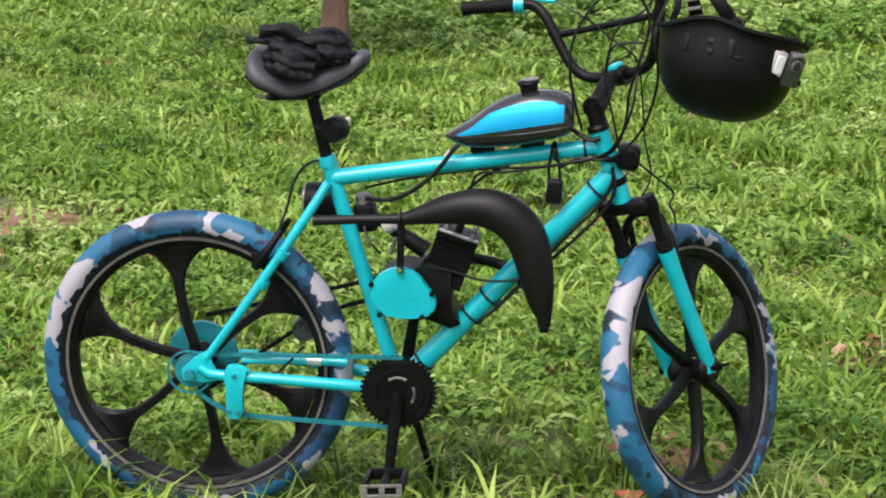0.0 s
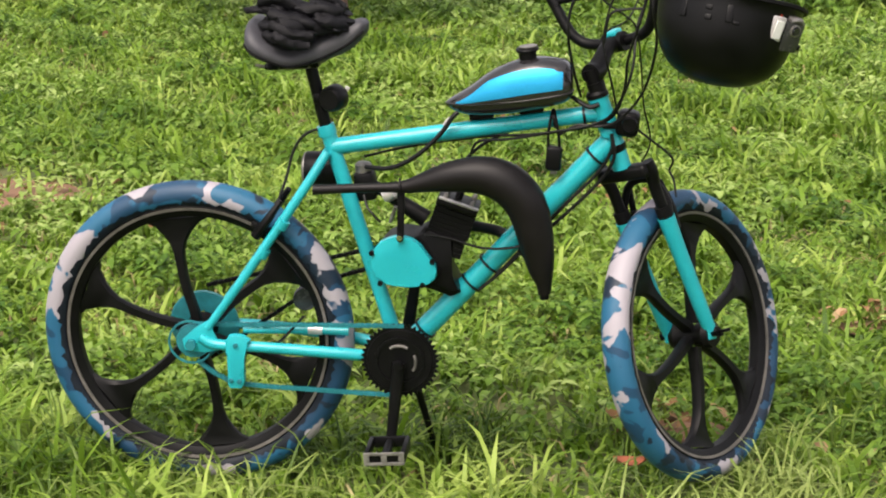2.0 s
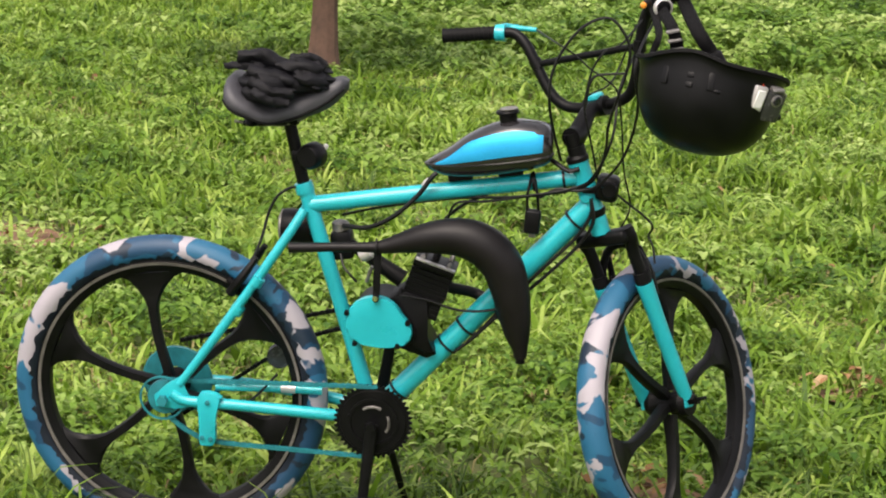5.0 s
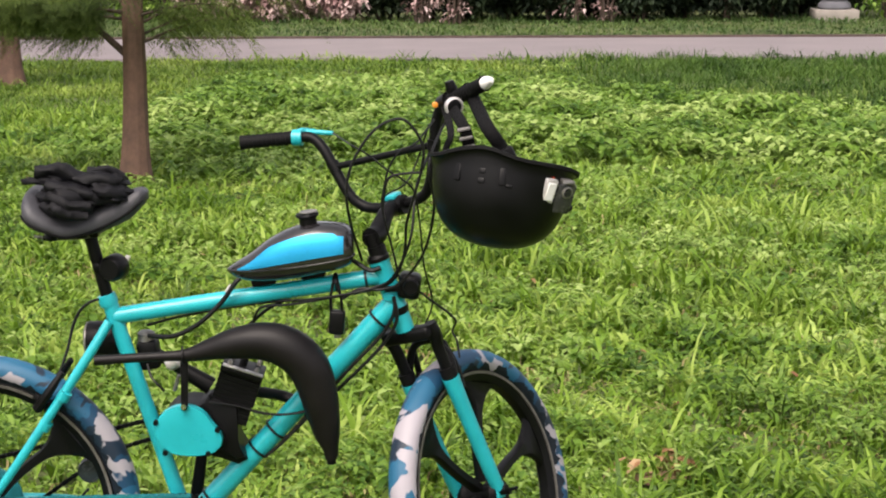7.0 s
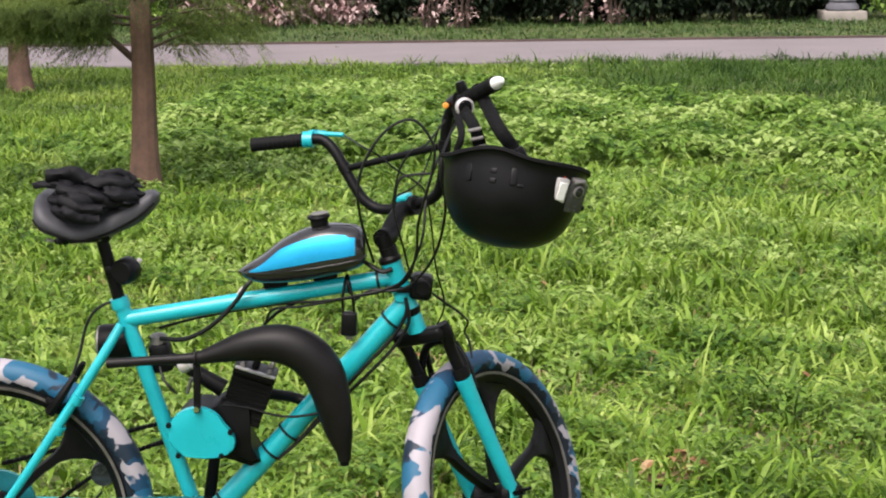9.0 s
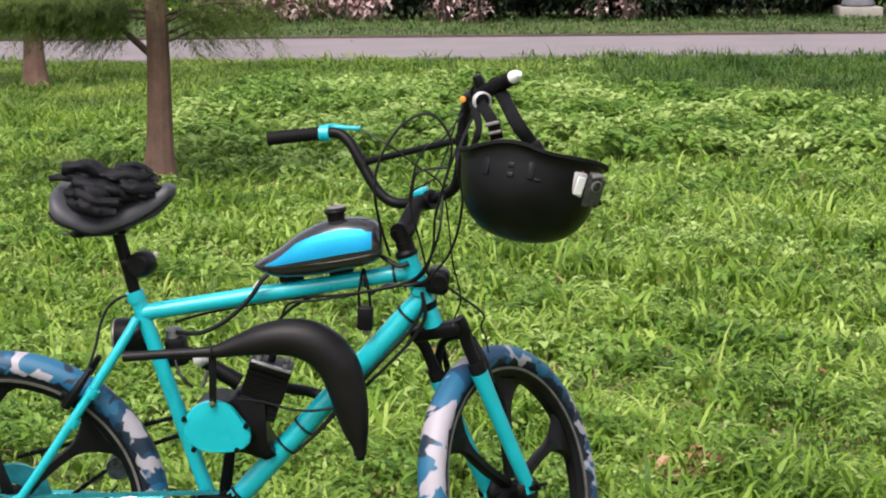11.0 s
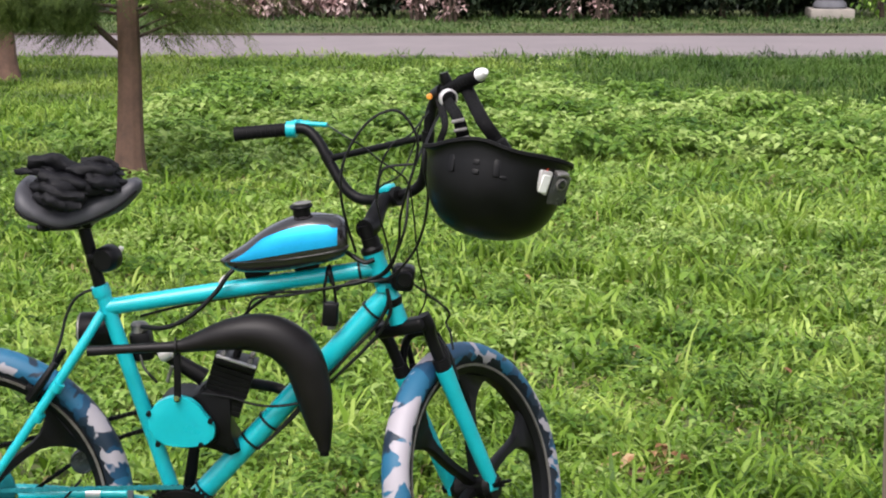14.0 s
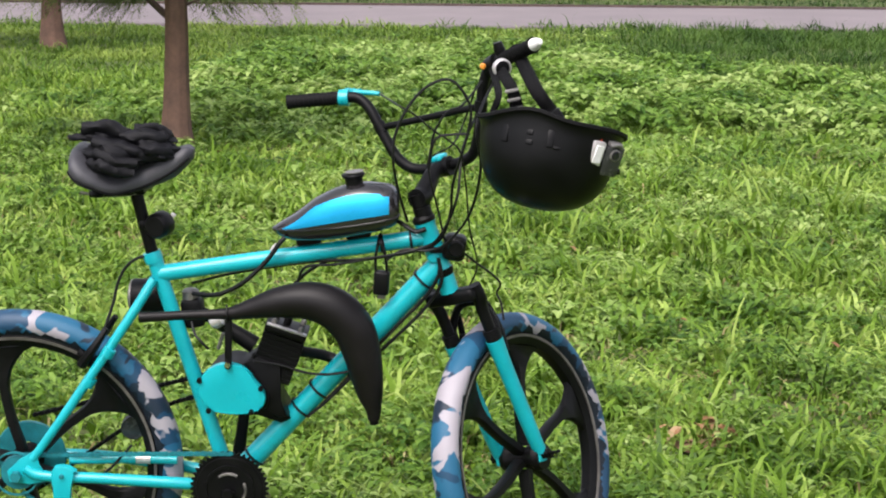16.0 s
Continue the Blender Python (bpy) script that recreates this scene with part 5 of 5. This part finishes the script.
# (count, x from, x to, y from, y to, height, width)
for n, x0, x1, y0, y1, hh, ww in ((36000, -1.6, 2.9, -0.6, 2.2, 0.100, 0.0125), (44000, -2.6, 3.8, 2.2, 6.0, 0.105, 0.0150), (52000, -4.2, 5.0, 6.0, 10.8, 0.10, 0.0165), (90000, -6.2, 6.8, 10.3, 15.5, 0.075, 0.012), (30000, -9, 9, 18.12, 22.5, 0.055, 0.016), (52000, -4, 5, -5.8, -0.6, 0.11, 0.016), (30000, -13, -6.2, -1, 15.4, 0.10, 0.026), (30000, 6.8, 13, -1, 15.4, 0.10, 0.026), (14000, -6.2, -1.6, -0.6, 2.2, 0.11, 0.018), (18000, -6.2, -2.6, 2.2, 10.4, 0.11, 0.02), (14000, 2.9, 6.8, -0.6, 2.2, 0.11, 0.018), (18000, 3.8, 6.8, 2.2, 10.4, 0.11, 0.02)):
    x, y = scatter(n, x0, x1, y0, y1)
    k = keep(x, y) & (rng.random(n) < 0.30 + 0.75 * clumpy(x, y, 3.9) + 0.55 * clumpy(x, y, 10.5, 0.7))
    x, y = x[k], y[k]
    h = hh * rng.uniform(0.45, 1.25, len(x)) * (0.28 + 0.75 * clumpy(x, y, 3.4, 1.0) + 1.25 * clumpy(x, y, 12.0, 2.5) ** 2)
    wide, arch = ww * rng.uniform(0.6, 1.3, len(x)), rng.uniform(0.5, 2.1, len(x))
    # corner of the lawn whose blades get the painted shade colour
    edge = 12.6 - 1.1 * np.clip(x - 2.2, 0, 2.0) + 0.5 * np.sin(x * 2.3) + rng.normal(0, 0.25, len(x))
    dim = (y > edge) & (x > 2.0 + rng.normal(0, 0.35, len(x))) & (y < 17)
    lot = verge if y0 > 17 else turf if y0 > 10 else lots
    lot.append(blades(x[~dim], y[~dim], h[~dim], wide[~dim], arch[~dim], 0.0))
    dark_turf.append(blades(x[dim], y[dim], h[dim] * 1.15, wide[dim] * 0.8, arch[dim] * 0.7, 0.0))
v, t = stack(lots)
tri_mesh("grass", v, t, GRASS, "stuff", "lush uneven green lawn grass", "grass")
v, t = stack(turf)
tri_mesh("turf", v, t, TURF, "stuff", "finer turf along the path, its colour partly darkened for shade", "grass")
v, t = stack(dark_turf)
tri_mesh("dark_turf", v, t, TURF_SHADE, "stuff", "fine turf beside the path, coloured dark where shade falls", "grass")
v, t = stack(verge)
tri_mesh("verge_grass", v, t, VERGE_SHADED, "stuff", "short grass on the verge, coloured darker for the shade of the hedge", "grass")

# tall arching tufts, crowded by the wheels so their dark colour reads as shade
lots = []
for cx, cy, n in [(-0.25, -0.16, 26), (-0.1, -0.22, 22), (0.15, -0.2, 20), (0.22, 0.1, 16), (-0.33, 0.12, 20), (0.62, 0.12, 14), (1.0, -0.15, 16), (0.72, -0.12, 12), (1.25, 0.2, 12), (1.05, -0.12, 24), (1.12, -0.2, 24), (1.18, -0.06, 22), (0.95, -0.22, 16), (1.24, -0.16, 16), (0.03, -0.14, 22), (-0.02, 0.0, 14)] + [(rng.uniform(-1.6, 2.8), rng.uniform(-0.4, 4.5), rng.integers(6, 14)) for _ in range(150)] + [(rng.uniform(-1.3, 2.0), rng.uniform(-0.45, 0.34), rng.integers(8, 16)) for _ in range(120)] + [(rng.uniform(-3, 4.5), rng.uniform(4, 12), rng.integers(6, 12)) for _ in range(330)]:
    x, y = cx + rng.normal(0, 0.035, n), cy + rng.normal(0, 0.035, n)
    lots.append(blades(x, y, rng.uniform(0.12, 0.23, n), rng.uniform(0.0042, 0.0082, n), rng.uniform(0.7, 2.1, n)))
v, t = stack(lots)
tri_mesh("tall_grass", v, t, TALL_SHADED, "stuff", "tall arching tufts of grass, coloured darker for shade by the bicycle", "grass")

# dead straw lying in the sward
x, y = scatter(11000, -2.6, 3.8, -0.5, 7.0)
k = rng.random(len(x)) < 1.5 * clumpy(x, y, 7.0, 3.3) - 0.35
x, y = x[k], y[k]
v, t = blades(x, y, rng.uniform(0.05, 0.12, len(x)), rng.uniform(0.004, 0.009, len(x)), rng.uniform(1.4, 2.6, len(x)), 0.012)
tri_mesh("dead_grass", v, t, STRAW, "stuff", "dead straw coloured grass lying between the green blades", "grass")

# broad-leaved weeds
lots = []
for n, x0, x1, y0, y1, sz in ((4700, -1.6, 2.9, 0.22, 2.4, 0.046), (9000, -2.8, 4.0, 2.4, 6.5, 0.056), (7600, -4.5, 5.5, 6.5, 11.5, 0.086), (300, -6.0, 2.5, 11.5, 14.6, 0.08)):
    cx, cy = scatter(n, x0, x1, y0, y1)
    k = keep(cx, cy) & (rng.random(n) < (1.3 * clumpy(cx, cy, 3.6, 2.0) + 1.1 * clumpy(cx, cy, 11.0, 5.0) - 0.62)) & ((cy < 9.2) | (cx > -0.5)) & ((cx < 2.4) | (cy < 11.0))
    cx, cy = cx[k], cy[k]
    tall = rng.uniform(0.025, 0.080, len(cx)) * (0.25 + 0.6 * clumpy(cx, cy, 2.0, 4.0) + 1.2 * clumpy(cx, cy, 11.0, 5.0) ** 2)
    m = 7
    x, y = np.repeat(cx, m) + rng.normal(0, 0.022, len(cx) * m), np.repeat(cy, m) + rng.normal(0, 0.022, len(cx) * m)
    z = np.repeat(tall, m) * rng.uniform(0.5, 1.15, len(x))
    lots.append(leaves(x, y, z, sz * rng.uniform(0.45, 1.25, len(x)), rng.uniform(0.28, 0.62, len(x)), rng.uniform(0.0, 0.95, len(x)), rng.uniform(0, 2 * np.pi, len(x))))
for _ in range(210):
    px, py, spread = rng.uniform(-1.0, 4.2), rng.uniform(7.6, 12.0), rng.uniform(0.08, 0.24)
    if py > 12.1 - 1.1 * max(0.0, px - 1.5):
        continue
    n = int(spread * 520)
    x, y = px + rng.normal(0, spread, n), py + rng.normal(0, spread * 0.7, n)
    dome = np.exp(-((x - px) ** 2 + (y - py) ** 2) / (2 * spread ** 2))
    lots.append(leaves(x, y, 0.04 + 0.15 * dome * rng.uniform(0.7, 1.1, n), 0.095 * rng.uniform(0.6, 1.2, n), rng.uniform(0.35, 0.65, n), rng.uniform(0.1, 0.7, n), rng.uniform(0, 2 * np.pi, n)))
v, t = stack(lots)
tri_mesh("weeds", v, t, WEED, "stuff", "low broad-leaved weeds and clover among the grass", "weeds")

# bare earth patches and dry leaves
for k, (bx, by, br) in enumerate(BARE):
    bm = bmesh.new()
    ctr = bm.verts.new((bx, by, 0.016))
    rim = [bm.verts.new((bx + 1.25 * br * (0.75 + 0.25 * noise.noise(Vector((math.cos(a) * 2, math.sin(a) * 2, k * 3.0)))) * math.cos(a), by + br * (0.75 + 0.25 * noise.noise(Vector((math.cos(a) * 2, math.sin(a) * 2, k * 3.0)))) * math.sin(a), 0.004)) for a in np.linspace(0, 2 * math.pi, 29)[:-1]]
    for i in range(len(rim)):
        bm.faces.new((ctr, rim[i], rim[(i + 1) % len(rim)]))
    me = bpy.data.meshes.new("bare_earth")
    bm.to_mesh(me)
    bm.free()
    me.materials.append(RED_EARTH)
    tagged(new("bare_earth", me), "bare reddish earth showing through the lawn", "soil", kind="structure")
x = np.concatenate([bx + rng.normal(0, br * 0.6, 26) for bx, by, br in BARE] + [rng.uniform(-2, 3.5, 120)])
y = np.concatenate([by + rng.normal(0, br * 0.6, 26) for bx, by, br in BARE] + [rng.uniform(0, 7, 120)])
v, t = leaves(x, y, rng.uniform(0.015, 0.06, len(x)), rng.uniform(0.025, 0.06, len(x)), rng.uniform(0.4, 0.8, len(x)), rng.uniform(-0.4, 0.4, len(x)), rng.uniform(0, 6.28, len(x)))
tri_mesh("dry_leaves", v, t, DRY, "stuff", "scattered brown fallen leaves", "leaves")
fallen = thing("fallen_leaf", "curled reddish brown leaf lying by the front wheel", "leaf", pose(0.925, 0.06, 0.045, 0, 0, 15))
bm = bmesh.new()
rows = [[bm.verts.new((0.05 * (t_ - 0.5) * 1.6, 0.030 * s * math.sin(math.pi * min(0.97, t_ + 0.06)), 0.010 * s * s + 0.012 * (t_ - 0.5) ** 2 * 4)) for s in (-1, -0.5, 0, 0.5, 1)] for t_ in np.linspace(0, 1, 9)]
for a, b in zip(rows, rows[1:]):
    for j in range(4):
        bm.faces.new((a[j], a[j + 1], b[j + 1], b[j]))
RUST = mat("rust_leaf", (0.33, 0.10, 0.05), 0.8, var=0.3, scale=60)
part("blade", bm, RUST, fallen)
tubed("stalk", [(0.04, 0, 0.01), (0.06, 0.004, 0.006), (0.075, 0.002, -0.02)], 0.0012, RUST, fallen, seg=6)


# ---------------------------------------------------------------- trees
def cypress(name, at, r0, height, first, sprays, seed, label, lean=0.0):
    """A young bald cypress: flared ridged trunk, low rising limbs, drooping feathery sprays."""
    rr = np.random.default_rng(seed)
    tree = thing(name, label, "tree", pose(*at, 0, lean, 0), "young cypress trees")
    bm = bmesh.new()
    rings, seg = [], 36
    for k in range(40):
        z = -0.05 + (height + 0.05) * (k / 39) ** 1.25
        r = r0 * (1 - 0.9 * z / height) + 0.55 * r0 * math.exp(-max(z, 0) / 0.13)
        rings.append([])
        for j in range(seg):
            a = 2 * math.pi * j / seg
            ridge = 1 + 0.035 * math.sin(9 * a + 1.3 * noise.noise(Vector((0, 0, z * 3 + seed)))) + 0.06 * noise.noise(Vector((math.cos(a) * 3, math.sin(a) * 3, z * 1.4 + seed)))
            rings[-1].append(bm.verts.new((r * ridge * math.cos(a) + 0.03 * noise.noise(Vector((z * 0.7, seed, 0))), r * ridge * math.sin(a), z)))
    for a, b in zip(rings, rings[1:]):
        for j in range(seg):
            bm.faces.new((a[j], a[(j + 1) % seg], b[(j + 1) % seg], b[j]))
    bm.faces.new(rings[-1][::-1])
    part("trunk", bm, BARK, tree)
    vs, ts, o = [], [], 0
    limbs = first + [(z, rr.uniform(0, 6.28), rr.uniform(0.9, 1.5) * (1 - 0.8 * z / height) + 0.25, rr.uniform(0.25, 0.55)) for z in np.linspace(1.15, height * 0.95, sprays)]
    bmt = bmesh.new()
    for n_, (z, az, length, rise) in enumerate(limbs):
        d = Vector((math.cos(az), math.sin(az), 0))
        base = Vector((0.0, 0.0, z))
        line = [base, base + d * length * 0.35 + Vector((0, 0, length * rise * 0.45)), base + d * length * 0.7 + Vector((0, 0, length * rise * 0.75)), base + d * length + Vector((0, 0, length * rise * 0.72))]
        lr = 0.021 if n_ == 0 else 0.0095
        bl = bmesh.new() if n_ < len(first) else bmt
        tube(bl, line, [lr, lr * 0.7, lr * 0.45, lr * 0.2], seg=8, steps=4)
        if n_ < len(first):
            part("limb", bl, BARK_DARK, tree)
        # sprays: short drooping twigs, each with two ranks of narrow leaflets
        line = [Vector(p) for p in curve_points([tuple(p) for p in line], 6)]
        for s_ in range(int(((420 if abs(az - 3.1) < 1 else 70) if n_ < len(first) else 24) * length)):
            p = line[rr.integers(len(line) // 4, len(line))] + Vector(rr.normal(0, 0.03, 3))
            ta = az + rr.uniform(-1.5, 1.5)
            tl = rr.uniform(0.14, 0.34)
            td = Vector((math.cos(ta), math.sin(ta), rr.uniform(-1.3, 0.1) if z < 0.9 else rr.uniform(-0.6, 0.15))).normalized()
            m = 18
            f = np.linspace(0.05, 1, m)
            px, py = p.x + td.x * tl * f, p.y + td.y * tl * f
            pz = p.z + td.z * tl * f - 0.10 * tl * f * f * 2
            for side in (-1, 1):
                v_, t_ = leaves(px, py, pz, np.full(m, 0.05) * rr.uniform(0.6, 1.2, m) * (1.1 - 0.6 * f), np.full(m, 0.16), rr.uniform(-0.2, 0.4, m), ta + side * rr.uniform(0.7, 1.2, m))
                vs.append(v_)
                ts.append(t_ + o)
                o += len(v_)
    part("branches", bmt, BARK_DARK, tree)
    crown = tri_mesh("crown", np.concatenate(vs), np.concatenate(ts), NEEDLES)
    crown.parent = tree
    tagged(crown, "feathery drooping olive green needles")
    return tree


first = [(0.72, 3.0, 0.85, 0.66), (0.78, 0.1, 0.6, 0.33), (0.82, 0.6, 0.55, 0.30), (0.88, 0.15, 0.85, 0.40), (1.0, 0.6, 0.8, 0.5), (0.93, 3.4, 0.85, 0.12), (0.96, 2.7, 0.95, 0.10), (0.97, 3.8, 0.8, 0.10), (0.94, -0.35, 0.55, 0.2), (1.05, -1.7, 0.4, 0.3), (1.06, 1.4, 0.6, 0.3), (1.02, 3.1, 1.0, 0.16), (1.05, 0.2, 0.8, 0.25)]
cypress("cypress_tree", (-0.775, 6.78, 0), 0.071, 4.6, first, 16, 5, "young cypress with reddish brown bark and low feathery branches", 0.0)
cypress("cypress_tree", (-2.83, 12.97, 0), 0.086, 5.0, first[3:], 18, 9, "slender young cypress standing nearer the path", 0.0)


# ---------------------------------------------------------------- porch post beside the camera
post = thing("wooden_post", "weathered brown square wooden post with a black clip", "post", pose(1.3705, -2.47, 0, 0, -0.85, 0))
part("shaft", box((0.09, 0.09, 2.9), 0.006, Matrix.Translation((0.045, 0.045, 1.42))), WOOD, post)
for z in (1.4765, 1.4615):
    part("clip", box((0.094, 0.094, 0.006), 0.002, Matrix.Translation((0.045, 0.045, z))), PLASTIC, post, "black band clip")
part("clip_label", box((0.0925, 0.0925, 0.009), 0.001, Matrix.Translation((0.045, 0.045, 1.469))), GREYM, post, "dull grey strip between the bands")
part("clip_tab", box((0.004, 0.02, 0.008), 0.001, Matrix.Translation((-0.004, 0.03, 1.469))), GREYM, post)

# ---------------------------------------------------------------- planting beyond the path
def shrub(name, at, half, tall, n, material, label, seed, stems=5, size=0.09):
    rr = np.random.default_rng(seed)
    sh = thing(name, label, "shrub", pose(*at), "shrubs beyond the path")
    for k in range(stems):
        a = rr.uniform(0, 6.28)
        tubed("stem", [(0.08 * math.cos(a), 0.08 * math.sin(a), -0.03), (0.3 * half * math.cos(a), 0.3 * half * math.sin(a), tall * 0.4), (0.7 * half * math.cos(a + 0.3), 0.6 * half * math.sin(a + 0.3), tall * 0.85)], [0.025, 0.018, 0.006], BARK_DARK, sh, seg=7, steps=3)
    u, c, az = rr.uniform(0.25, 1, n) ** 0.5, rr.uniform(-1, 1, n), rr.uniform(0, 2 * np.pi, n)
    lump = 0.8 + 0.3 * np.sin(az * 3 + seed) * np.cos(c * 4 + seed * 2)
    s = np.sqrt(1 - c * c)
    x, y, z = half * u * lump * s * np.cos(az), 0.75 * half * u * lump * s * np.sin(az), tall * 0.5 * (1 + np.sign(c) * np.abs(c) ** 0.6 * u * np.maximum(lump, 0.95)) + 0.0
    v_, t_ = leaves(x, y, np.maximum(z, 0.03), size * rr.uniform(0.5, 1.3, n), rr.uniform(0.4, 0.7, n), rr.uniform(-0.6, 0.6, n), rr.uniform(0, 6.28, n))
    f = tri_mesh("foliage", v_, t_, material)
    f.parent = sh
    return sh


HY = 21.9
k = 0
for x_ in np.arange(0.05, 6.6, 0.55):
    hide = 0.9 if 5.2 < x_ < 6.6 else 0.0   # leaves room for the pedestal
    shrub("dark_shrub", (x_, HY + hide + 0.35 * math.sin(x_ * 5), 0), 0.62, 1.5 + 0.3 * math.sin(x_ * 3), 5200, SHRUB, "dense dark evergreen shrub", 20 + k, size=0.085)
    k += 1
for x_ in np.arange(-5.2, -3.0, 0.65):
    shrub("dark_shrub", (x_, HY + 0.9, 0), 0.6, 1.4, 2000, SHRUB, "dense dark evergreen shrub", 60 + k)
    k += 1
for x_ in (-2.35, -1.85, -1.4, -0.95, -0.5):
    shrub("blossom_shrub", (x_, HY + 0.15 * math.cos(x_ * 7), 0), 0.42, 0.75, 1700, BLOSSOM, "low shrub covered in pale pink blossom", 90 + k, size=0.085)
    k += 1
for x_ in (0.55, 0.95):
    shrub("blossom_shrub", (x_, HY - 0.55, 0), 0.30, 0.65, 170, BLOSSOM, "sparse low shrub with a few pale pink blossoms", 120 + k, size=0.075)
    k += 1
for x_ in (2.45, 2.9):
    shrub("leafy_shrub", (x_, HY - 0.5, 0), 0.28, 0.55, 80, BLOSSOM, "thin sapling with a few pale leaves", 130 + k)
    k += 1
for x_ in (-3.2, -2.75, 6.6, 7.2, 8.0):
    shrub("leafy_shrub", (x_, HY - 0.1, 0), 0.45, 0.7, 420, WEED, "small bright green leafy shrub", 140 + k)
    k += 1
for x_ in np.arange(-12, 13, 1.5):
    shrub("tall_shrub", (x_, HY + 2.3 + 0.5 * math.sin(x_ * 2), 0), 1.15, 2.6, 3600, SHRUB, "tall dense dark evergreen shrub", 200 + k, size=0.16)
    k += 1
ped = thing("stone_pedestal", "pale stone slab with a round grey base on it", "pedestal", pose(5.865, 21.75, -0.02))
part("slab", box((0.56, 0.5, 0.16), 0.02, Matrix.Translation((0, 0, 0.06))), STONE, ped, "pale stone slab")
part("round_base", moved(lathe([(0.0, 0.17), (0.27, 0.17), (0.29, 0.20), (0.27, 0.25), (0.22, 0.28), (0.24, 0.31), (0.17, 0.36), (0.13, 0.6), (0.16, 0.75), (0.30, 0.9), (0.33, 1.0), (0.28, 1.0), (0.0, 0.95)], 32, "Z"), Matrix.Translation((0, 0, -0.035)) @ Matrix.Diagonal((0.75, 0.75, 1, 1))), STONE_GREY, ped, "round grey turned base")
